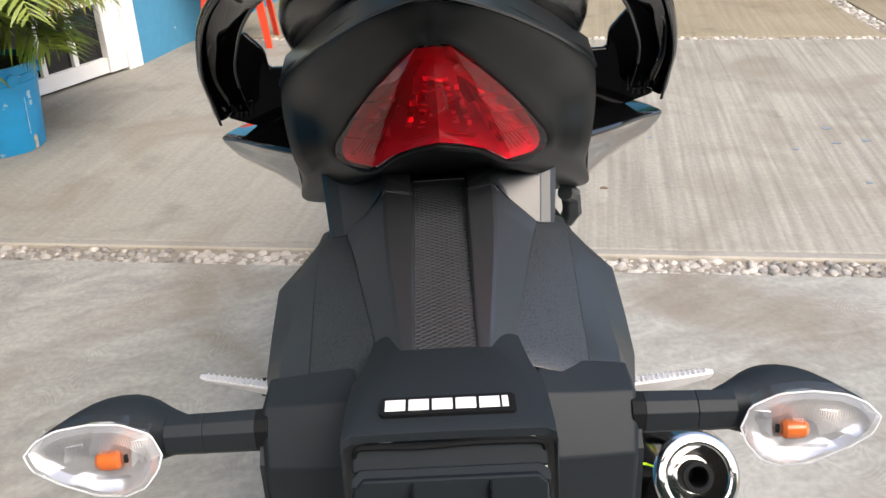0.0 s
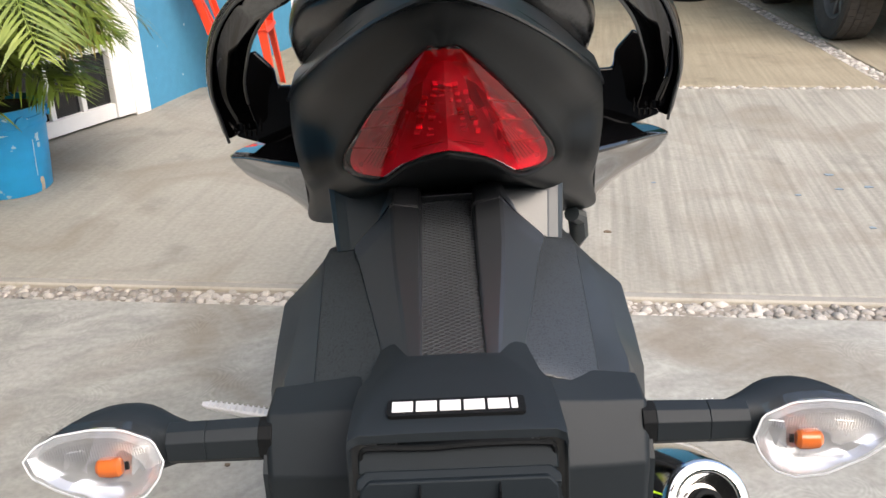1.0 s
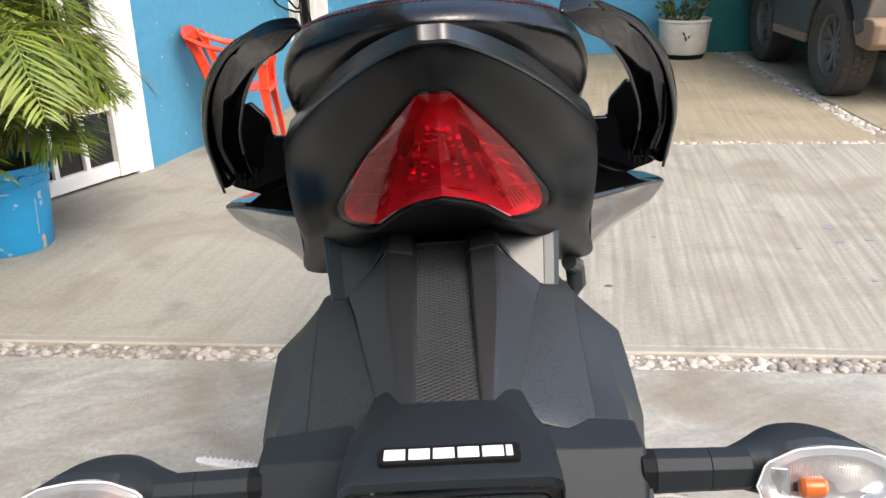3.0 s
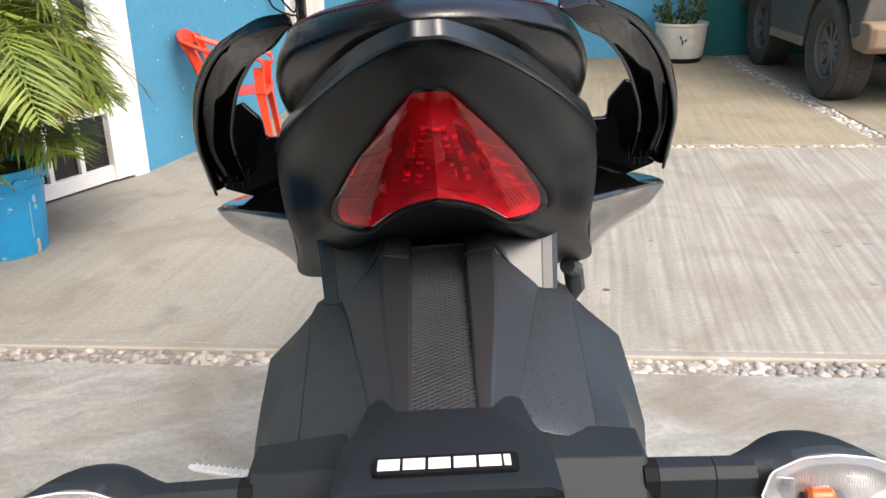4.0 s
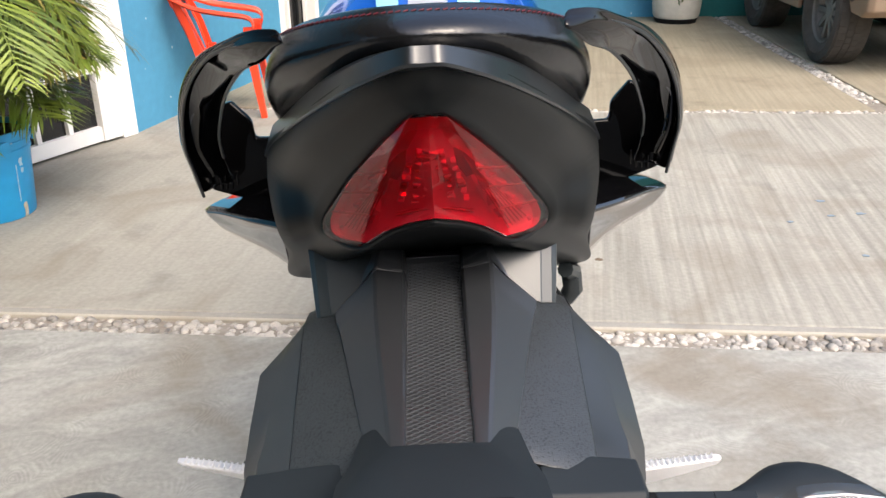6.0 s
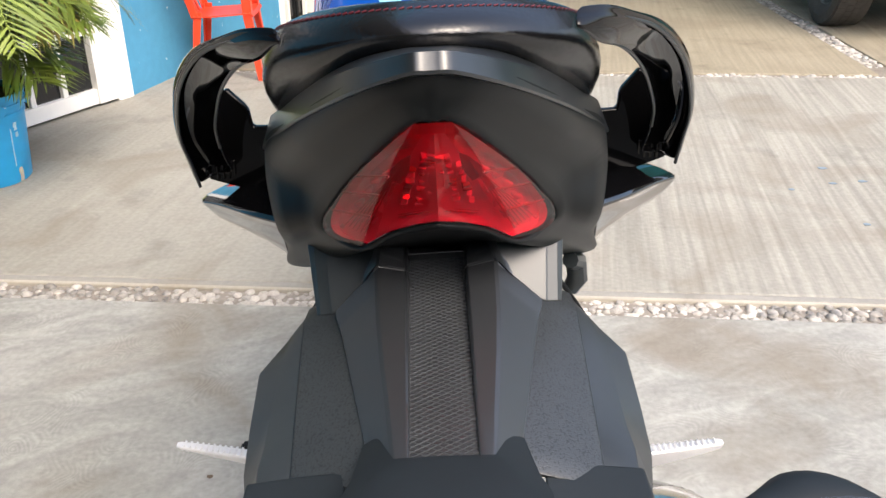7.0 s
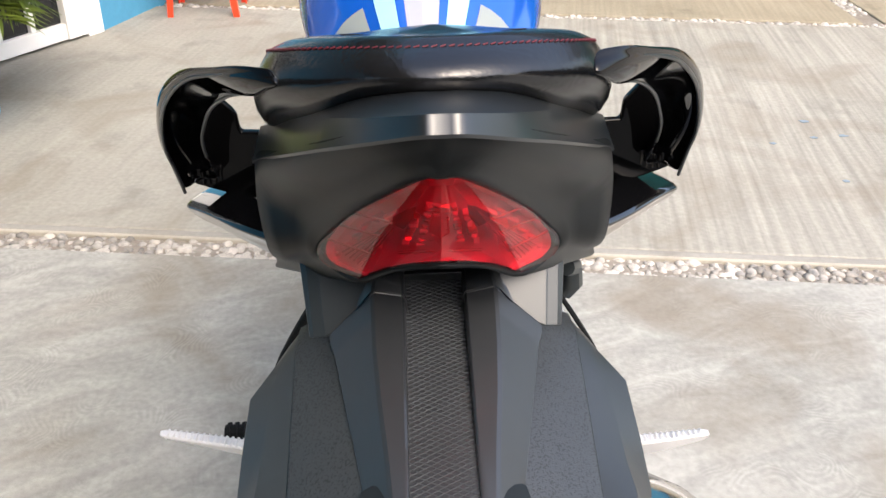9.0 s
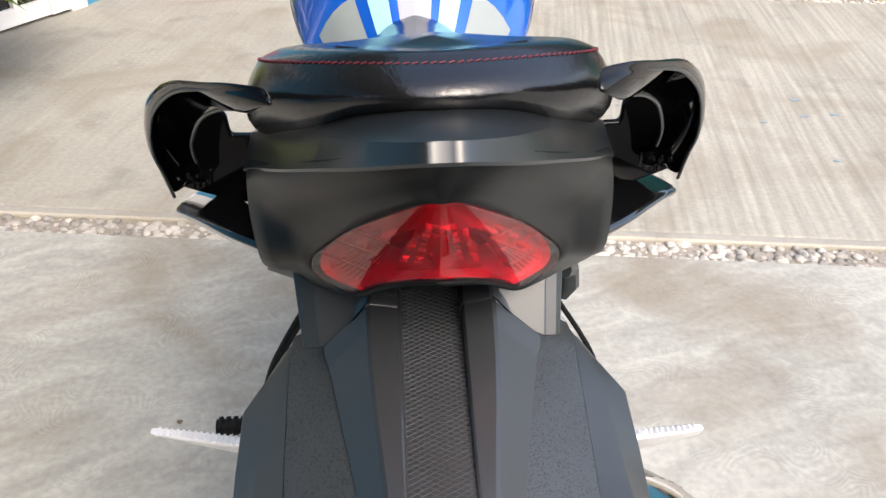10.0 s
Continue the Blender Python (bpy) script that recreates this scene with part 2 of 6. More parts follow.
M_COVER = material("satin cover plastic", (0.011, 0.0135, 0.0155), 0.29, spec=0.9, vary=0.08, grain=90, bump=0.04, fine=900)
M_TRIM_GRAIN = pitted(material("grained black plastic", (0.0330, 0.0380, 0.0415), 0.41, spec=0.85, vary=0.05, grain=60))
M_SKIRT = material("satin black plastic", (0.0250, 0.0300, 0.0330), 0.38, spec=0.9, vary=0.08, grain=90, bump=0.05, fine=700)
M_PANEL = material("satin black panel", (0.0045, 0.0058, 0.0062), 0.41, vary=0.08, grain=90, bump=0.03, fine=900, spec=0.27)
M_GREY_PLASTIC = material("smooth pad plastic", (0.020, 0.026, 0.029), 0.36, spec=0.75, vary=0.08, grain=90, bump=0.06, fine=900)
M_GLOSS = material("piano black paint", (0.003, 0.003, 0.0034), 0.04, spec=0.38, vary=0.05)
M_COWL = material("glossy black lacquer", (0.004, 0.004, 0.0045), 0.06, vary=0.05, coat=1.0)
M_GLOSS_BACK = material("moulded black back side", (0.0022, 0.0022, 0.0024), 0.07, spec=0.2, vary=0.1)
M_GRIP = material("paler grip ridges", (0.066, 0.072, 0.079), 0.38, vary=0.2)
M_LEATHER = material("black vinyl", (0.006, 0.006, 0.0065), 0.20, spec=0.72, vary=0.1, grain=30, bump=0.22, fine=420)
M_THREAD = material("dark red thread", (0.11, 0.006, 0.016), 0.7, vary=0.2)
M_RUBBER = material("black rubber", (0.0060, 0.0070, 0.0078), 0.7, spec=0.2, vary=0.2, grain=60, bump=0.3, fine=200)
M_TYRE = material("dusty tyre rubber", (0.036, 0.033, 0.030), 0.85, vary=0.2, grain=30, bump=0.3, fine=150, second=(0.075, 0.068, 0.060), patch=4)
M_CHROME = material("chrome", (0.75, 0.74, 0.72), 0.11, metal=1.0, vary=0.03)
M_ALLOY = material("cast aluminium", (0.82, 0.82, 0.82), 0.38, metal=0.35, vary=0.08, grain=60)
M_RED_LENS = glass("red lens", (0.80, 0.006, 0.028), 0.03, 1.5)
M_CLEAR = glass("clear lens", (0.97, 0.975, 0.98), 0.03, 1.5)
# Two whites imitate sky and ground reflected in the clear lens edge.
M_RIM_GLARE = material("whitened clear plastic", (0.80, 0.83, 0.85), 0.3, vary=0.05)
M_BORDER_GLARE = material("half clear white for reflections", (0.86, 0.89, 0.91), 0.12, vary=0.05)
M_BORDER_GLARE.node_tree.nodes["Principled BSDF"].inputs["Alpha"].default_value = 0.20
M_SILVER = material("silvered bowl", (0.95, 0.95, 0.95), 0.14, metal=0.6, vary=0.08, grain=300)
M_BOWL = material("bright aluminised bowl", (0.80, 0.81, 0.82), 0.18, metal=0.70, vary=0.10, grain=300)
M_FLUTE = material("grey moulded flutes", (0.16, 0.16, 0.17), 0.3, vary=0.1)
M_REFLECT = material("silvered reflector", (0.88, 0.87, 0.86), 0.25, metal=0.15, vary=0.05, grain=150)
M_RED_REFLECT = material("pale reflector bowl", (0.78, 0.74, 0.74), 0.25, metal=0.0, vary=0.15, grain=120)
M_RED_DEEP = material("deep red blade plastic", (0.40, 0.06, 0.06), 0.25, vary=0.15, grain=120)
M_AMBER = material("amber bulb", (0.72, 0.17, 0.035), 0.12, vary=0.1, grain=200)
M_TANK = material("metallic blue paint", (0.008, 0.11, 0.56), 0.15, metal=0.3, vary=0.05, coat=1.0)
M_DECAL = material("silver grey decal", (0.26, 0.29, 0.28), 0.3, vary=0.05)
M_DECAL_DARK = material("smoke grey trim", (0.36, 0.37, 0.41), 0.3, vary=0.08)
M_TANK_PALE = material("pale cyan reflection", (0.34, 0.72, 0.90), 0.2, vary=0.05, coat=1.0)
M_BADGE = material("white badge", (0.85, 0.85, 0.85), 0.4, vary=0.02)
M_LIME = material("lime paint", (0.45, 0.75, 0.02), 0.4, vary=0.05)
M_CAR = material("dusty grey green car paint", (0.042, 0.047, 0.042), 0.55, vary=0.15, grain=10, second=(0.095, 0.080, 0.062), patch=2)
M_RIM = material("dull grey alloy", (0.15, 0.146, 0.135), 0.5, metal=0.3, vary=0.2, grain=30)
M_MUD = material("mud stained bumper", (0.26, 0.165, 0.10), 0.8, vary=0.2, grain=14, second=(0.24, 0.19, 0.14))
M_FLOWER = material("red flower", (0.65, 0.03, 0.03), 0.5, vary=0.2)
M_BUSH = material("bush leaf", (0.03, 0.10, 0.02), 0.5, vary=0.3, island=0.3)


# ---- building helpers ----
def finish(bm, sharp=35.0, smooth=True):
    bmesh.ops.recalc_face_normals(bm, faces=bm.faces)
    for f in bm.faces:
        f.smooth = smooth
    for e in bm.edges:
        if len(e.link_faces) == 2 and e.calc_face_angle(0) > radians(sharp):
            e.smooth = False
    return bm


def part(name, bm, mat, parent=None, label="", sharp=35.0, smooth=True, thick=0.0, bevel=0.0, sub=0, offset=-1.0, face=None):
    """face: the way that an open sheet looks."""
    finish(bm, sharp, smooth)
    if face is not None:
        bm.normal_update()
        if sum(f.normal.dot(Vector(face)) * f.calc_area() for f in bm.faces) < 0:
            bmesh.ops.reverse_faces(bm, faces=bm.faces)
    me = bpy.data.meshes.new(name)
    bm.to_mesh(me)
    bm.free()
    me.materials.append(mat)
    ob = new(name, me)
    if parent:
        ob.parent = parent
    if label:
        ob["label"] = label
    if sub:
        mod = ob.modifiers.new("sub", "SUBSURF")
        mod.levels = mod.render_levels = sub
    if thick:
        mod = ob.modifiers.new("thick", "SOLIDIFY")
        mod.thickness, mod.offset = thick, offset
    if bevel:
        mod = ob.modifiers.new("bevel", "BEVEL")
        mod.width, mod.segments, mod.limit_method, mod.angle_limit = bevel, 3, "ANGLE", radians(30)
        mod.harden_normals = False
    if smooth and (thick or bevel):
        mod = ob.modifiers.new("normals", "WEIGHTED_NORMAL")
        mod.keep_sharp, mod.weight = True, 60
    return ob


def holder(name, m=None):
    ob = new(name)
    if m:
        ob.matrix_world = m
    return ob


def grid(bm, rows, closed=False, loop=False):
    """Faces between rows of points; closed: each row is a ring; loop: the last row joins the first."""
    vs = [[bm.verts.new(p) for p in row] for row in rows]
    pairs = list(zip(vs[:-1], vs[1:])) + ([(vs[-1], vs[0])] if loop else [])
    for a, b in pairs:
        k = len(a)
        for i in range(k if closed else k - 1):
            j = (i + 1) % k
            quad = [a[i], a[j], b[j], b[i]]
            if len(set(quad)) > 2:
                bm.faces.new(quad)
    return vs


def cap(bm, ring):
    bm.faces.new(ring)


def box(bm, lo, hi, m=None):
    x0, y0, z0 = lo
    x1, y1, z1 = hi
    vs = [bm.verts.new(Vector(p) if m is None else m @ Vector(p)) for p in
          ((x0, y0, z0), (x1, y0, z0), (x1, y1, z0), (x0, y1, z0), (x0, y0, z1), (x1, y0, z1), (x1, y1, z1), (x0, y1, z1))]
    for f in ((3, 2, 1, 0), (4, 5, 6, 7), (0, 1, 5, 4), (1, 2, 6, 5), (2, 3, 7, 6), (3, 0, 4, 7)):
        bm.faces.new([vs[i] for i in f])
    return vs


def tube(bm, pts, radii, n=10, caps=True, squash=1.0):
    """A tapered tube along a line of points."""
    pts = [Vector(p) for p in pts]
    rings, side = [], None
    for i, p in enumerate(pts):
        d = (pts[min(i + 1, len(pts) - 1)] - pts[max(i - 1, 0)]).normalized()
        if side is None:
            side = d.cross(Vector((0, 0, 1)) if abs(d.z) < 0.9 else Vector((1, 0, 0))).normalized()
        side = (side - d * side.dot(d)).normalized()
        up = side.cross(d)
        r = radii[i] if isinstance(radii, (list, tuple)) else radii
        rings.append([p + side * (r * math.cos(2 * math.pi * k / n)) + up * (r * squash * math.sin(2 * math.pi * k / n)) for k in range(n)])
    vs = grid(bm, rings, closed=True)
    if caps:
        cap(bm, vs[0][::-1])
        cap(bm, vs[-1])
    return vs


def smooth_line(pts, n):
    """Catmull-Rom points along a line."""
    p = [Vector(q) for q in pts]
    p = [p[0] * 2 - p[1]] + p + [p[-1] * 2 - p[-2]]
    out = []
    k = len(p) - 3
    for s in range(n):
        u = s / (n - 1) * k
        i = min(int(u), k - 1)
        f = u - i
        a, b, c, d = p[i:i + 4]
        out.append(0.5 * (2 * b + (c - a) * f + (2 * a - 5 * b + 4 * c - d) * f * f + (3 * b - a - 3 * c + d) * f ** 3))
    return out


def even_line(pts, n):
    """n points evenly along a polyline."""
    p = [Vector(q) for q in pts]
    lens = [0.0]
    for a, b in zip(p[:-1], p[1:]):
        lens.append(lens[-1] + (b - a).length)
    out = []
    for s in range(n):
        d = lens[-1] * s / (n - 1)
        i = max(k for k in range(len(lens) - 1) if lens[k] <= d + 1e-9)
        f = (d - lens[i]) / max(1e-9, lens[i + 1] - lens[i])
        out.append(p[i].lerp(p[i + 1], min(1, f)))
    return out


def flip(pts):
    return [Vector((-p[0], p[1], p[2])) for p in pts]


def both_sides(half):
    """From the left end to the right end, of a line given from the middle (x = 0) to the right."""
    return [Vector((-p[0], p[1], p[2])) for p in half[:0:-1]] + [Vector(p) for p in half]


def revolve(bm, profile, n=32, m=None):
    """A turned shape about z from (radius, height) pairs."""
    rings = []
    for r, z in profile:
        ring = [Vector((r * math.cos(2 * math.pi * k / n), r * math.sin(2 * math.pi * k / n), z)) for k in range(n)]
        rings.append([m @ p for p in ring] if m else ring)
    return grid(bm, rings, closed=True)


# ---- ground ----
TILT = -0.045


def strip_y(x, y0):
    return y0 + TILT * x


def slab(name, corners, mat, label, z=0.0):
    bm = bmesh.new()
    top = [bm.verts.new((x, y, z)) for x, y in corners]
    low = [bm.verts.new((x, y, z - 0.08)) for x, y in corners]
    bm.faces.new(top)
    bm.faces.new(low[::-1])
    for i in range(len(top)):
        j = (i + 1) % len(top)
        bm.faces.new([top[j], top[i], low[i], low[j]])
    ob = part(name, bm, mat, bevel=0.006)
    return tagged(ob, label, "concrete slab", kind="structure")


bm = bmesh.new()
vs = [bm.verts.new(p) for p in ((-600, -600, -0.03), (600, -600, -0.03), (600, 600, -0.03), (-600, 600, -0.03))]
bm.faces.new(vs)
tagged(part("ground", bm, M_EARTH), "bare compacted earth ground under the concrete slabs", "ground", kind="structure")
NEAR_SLAB = slab("pavement_near", [(-8, -8), (8, -8), (8, strip_y(8, 1.362)), (-8, strip_y(-8, 1.362))], M_CONC_NEAR, "pale trowelled concrete yard slab with brownish stains")
slab("pavement_lip", [(-8, strip_y(-8, 1.440)), (8, strip_y(8, 1.440)), (8, strip_y(8, 1.4505)), (-8, strip_y(-8, 1.4505))], M_CONC_LIP, "thin pale mortar lip along the pebble joint", z=0.003)
slab("pavement_edge", [(-8, strip_y(-8, 1.4515)), (8, strip_y(8, 1.4515)), (8, strip_y(8, 1.482)), (-8, strip_y(-8, 1.482))], M_CONC_EDGE, "smooth trowelled grey concrete border of the slab")
YARD_SLAB = slab("pavement_middle", [(-8, strip_y(-8, 1.483)), (8, strip_y(8, 1.483)), (8, strip_y(8, 3.6)), (-8, strip_y(-8, 3.6))], M_CONC_FAR, "pale concrete yard slab with diagonal broom marks")
slab("pavement_back", [(-8, strip_y(-8, 3.665)), (1.89, strip_y(1.89, 3.665)), (1.89, 9), (-8, 9)], M_CONC_BACK, "pale concrete slab in front of the back wall")
slab("pavement_parking", [(1.99, strip_y(1.99, 3.665)), (8, strip_y(8, 3.665)), (8, 9), (1.99, 9)], M_CONC_BACK, "pale concrete slab under the parked car")


def spill(name, x, y, r, mat, label, seed, under):
    """A flat dried spot with a ragged outline on a slab."""
    rng = random.Random(seed)
    bm = bmesh.new()
    ring = [(x + r * rng.uniform(0.55, 1.1) * math.cos(k * math.pi / 6) * 1.4, y + r * rng.uniform(0.55, 1.1) * math.sin(k * math.pi / 6)) for k in range(12)]
    g = grid(bm, [[Vector((px, py, z)) for px, py in ring] for z in (-0.002, 0.0015)], closed=True)
    cap(bm, g[1])
    part(name, bm, mat, under, label)


for k, (x, y, r) in enumerate(((1.187, 2.340, 0.012), (1.171, 2.199, 0.010), (1.272, 2.218, 0.012), (1.024, 2.146, 0.008), (1.149, 1.876, 0.009), (0.585, 2.266, 0.006))):
    spill("paint_spot", x, y, r, M_SPOT, "dried pale blue paint spot", k, YARD_SLAB)
spill("stain", 0.380, 1.846, 0.011, M_STAIN, "small brown oil stain", 31, YARD_SLAB)
spill("stain", -0.448, 0.761, 0.005, M_STAIN, "small brown oil stain", 32, NEAR_SLAB)
bm = bmesh.new()
box(bm, (-8, -0.5, -0.03), (8, 9, -0.009))
tagged(part("joint_bed", bm, M_JOINT), "sandy mortar bed of the pebble joints", "mortar", kind="structure")

# ---- walls ----
WALL_O, WALL_D, GATE_D = Vector((-1.485, 3.24, 0)), Vector((0.24, 0.971, 0)).normalized(), Vector((0.432, 0.902, 0)).normalized()


def along(origin, d):
    n = Vector((d.y, -d.x, 0))
    return Matrix.Translation(origin) @ Matrix(((d.x, -n.x, 0, 0), (d.y, -n.y, 0, 0), (0, 0, 1, 0), (0, 0, 0, 1)))


WALL_M, GATE_M = along(WALL_O, WALL_D), along(WALL_O, GATE_D)
# in wall space: x along the wall away from the yard, y into the wall, z up
GATE_L, DOOR_A, DOOR_B = -2.2, 1.50, 2.04
WALL_END = (6.62 - WALL_O.y) / WALL_D.y


def wall_piece(name, x0, x1, z0, z1, mat, label, m=None):
    bm = bmesh.new()
    box(bm, (x0, 0, z0), (x1, 0.16, z1), m or WALL_M)
    return tagged(part(name, bm, mat), label, "wall", kind="structure")


# Walls run on unseen up to 5.6 m to block sky light from the left.
wall_piece("wall_left", 0.0, DOOR_A, -0.02, 5.6, M_BLUE_WALL, "blue painted rendered wall")
wall_piece("wall_left_end", DOOR_B, WALL_END, -0.02, 5.6, M_BLUE_WALL, "blue painted rendered wall beyond the white window")
wall_piece("wall_left_near", -6.0, GATE_L, -0.02, 5.6, M_BLUE_WALL, "blue painted rendered wall beside the gate", GATE_M)
wall_piece("wall_left_above_gate", GATE_L, 0.0, 2.1, 5.6, M_BLUE_WALL, "blue painted wall above the white gate", GATE_M)
wall_piece("wall_left_above_window", DOOR_A, DOOR_B, 2.1, 5.6, M_BLUE_WALL, "blue painted wall above the white barred door")
# Dark coloured boxes stand in for the shade of the room behind.
bm = bmesh.new()
box(bm, (-0.3, 0.22, -0.02), (WALL_END, 0.30, 5.6), WALL_M)
box(bm, (-6, 0.24, -0.02), (-0.1, 0.32, 5.6), GATE_M)
tagged(part("wall_inner", bm, M_SOIL), "dark wall standing in for the unlit room behind the openings", "wall", kind="structure")
bm = bmesh.new()
box(bm, (-1.0, 6.62, -0.02), (1.76, 6.78, 2.9))
tagged(part("wall_back", bm, M_BLUE_WALL), "blue painted rendered back wall", "wall", kind="structure")
bm = bmesh.new()
box(bm, (1.76, 6.62, -0.02), (8, 6.78, 2.9))
tagged(part("wall_back_teal", bm, M_TEAL_WALL), "dark teal painted back wall behind the car", "wall", kind="structure")

# Roof slab out of view, assumed here to shade the yard and darken reflections.
bm = bmesh.new()
top_z, low_z = 3.42, 3.25
outline = [(-5.5, -7.0), (-0.95, -7.0), (-0.90, 4.1), (8.2, 4.1), (8.2, 7.2), (-5.5, 7.2)]
lo = [bm.verts.new((x, y, low_z)) for x, y in outline]
hi = [bm.verts.new((x, y, top_z)) for x, y in outline]
bm.faces.new(lo[::-1])
bm.faces.new(hi)
for i in range(len(outline)):
    j = (i + 1) % len(outline)
    bm.faces.new([lo[i], lo[j], hi[j], hi[i]])
tagged(part("ceiling", bm, material("roof slab concrete", (0.22, 0.21, 0.20), 0.9, vary=0.15, bump=0.2, fine=60)), "unseen concrete roof slab, added to shade the house side and the parking", "ceiling", kind="structure")

# Unseen wall added behind the camera to darken what the bike reflects.
wall_piece("wall_unseen", -6.0, 9.0, 0.0, 2.8, material("dark green backdrop", (0.06, 0.075, 0.05), 0.85, vary=0.2, grain=20, bump=0.3, fine=80), "unseen dark green wall, added behind the camera to darken reflections", Matrix.Translation((0, -3.9, 0)))

# ---- motorcycle ----
BIKE = Matrix.Translation((0, 0, 0.837)) @ pose(0, 0, 0, 0, 0, 3.1) @ pose(0, 0, 0, 0, -2.0, 0) @ Matrix.Translation((0, 0, -0.837))
bike = holder("motorcycle", BIKE)
tagged(bike, "black naked motorcycle with a blue tank leaning on its side stand", "motorcycle")

LIP = [(0, -0.110, 0.948), (0.010, -0.108, 0.947), (0.03, -0.087, 0.936), (0.05, -0.055, 0.9205), (0.07, -0.018, 0.9025), (0.09, 0.030, 0.880), (0.102, 0.062, 0.864)]
CREST = [(0, -0.1090, 0.9550), (0.010, -0.1070, 0.9540), (0.03, -0.0825, 0.9440), (0.05, -0.0415, 0.9285), (0.07, 0.006, 0.9095), (0.09, 0.055, 0.8885), (0.100, 0.078, 0.878)]
LENS = [(0, -0.0930, 0.9250), (0.0100, -0.0895, 0.9225), (0.0375, -0.041, 0.885), (0.055, -0.011, 0.856), (0.0622, 0.0005, 0.842), (0.0590, 0.0005, 0.8345), (0.041, -0.0195, 0.8335), (0.022, -0.0360, 0.8490), (0, -0.0490, 0.8580)]


def tail_fairing():
    n = 57
    # inner edge runs round the lens, outer edge along lip, side seam and the receding underside
    outer = [(0, -0.105, 0.950), (0.0295, -0.0825, 0.938), (0.0688, -0.0148, 0.9022), (0.0978, 0.054, 0.8680), (0.0928, 0.034, 0.828), (0.099, 0.080, 0.790), (0.109, 0.136, 0.750), (0.07, 0.135, 0.748), (0, 0.13, 0.755)]
    rows = []
    centre = Vector((0, 0.05, 0.88))
    for f, push in ((0.0, 0.0), (0.03, 0.0016), (0.12, 0.0024), (0.36, 0.0016), (0.54, 0.0066), (0.78, 0.0070), (1.0, 0.0)):
        half = []
        for k, (a, b) in enumerate(zip(LENS, outer)):
            p = Vector(a).lerp(Vector(b), f)
            out = p - centre
            out.z *= 0.5
            w = (0.3, 0.6, 1.0, 1.0, 0.9, 0.3, 0.1, 0.1, 0.1)[k]
            half.append(p + out.normalized() * push * w)
        line = smooth_line(half, n)
        line[0].x = line[-1].x = 0
        rows.append(line + flip(line[-2:0:-1]))
    bm = bmesh.new()
    grid(bm, rows, closed=True)
    return part("tail_panel", bm, M_PANEL, bike, "satin black tail panel round the red light", sharp=60, thick=0.003)


tail_fairing()


def tail_band():
    n = 33
    lip = smooth_line([(p[0] * 1.015, p[1] - 0.003, p[2] - 0.0008) for p in LIP], n)
    edge = smooth_line([(p[0] * 1.015, p[1] - 0.0032, p[2] + 0.0008) for p in LIP], n)
    crest = smooth_line(CREST, n)
    top = smooth_line([(0, -0.060, 0.9460), (0.012, -0.059, 0.9455), (0.03, -0.048, 0.940), (0.05, -0.024, 0.928), (0.07, 0.014, 0.910), (0.088, 0.052, 0.8905), (0.097, 0.080, 0.879)], n)
    inner = smooth_line([(0, -0.05, 0.925), (0.012, -0.048, 0.924), (0.03, -0.038, 0.918), (0.05, -0.012, 0.907), (0.066, 0.02, 0.893), (0.082, 0.055, 0.876), (0.088, 0.08, 0.868)], n)
    under = smooth_line([(p[0] * 0.985, p[1] + 0.003, p[2] - 0.003) for p in LIP], n)
    bm = bmesh.new()
    grid(bm, [both_sides(r) for r in (under, lip, edge, crest, top, inner)])
    return part("tail_top_cover", bm, M_COVER, bike, "grey black top cover with a chevron edge", sharp=24, thick=0.002)


tail_band()


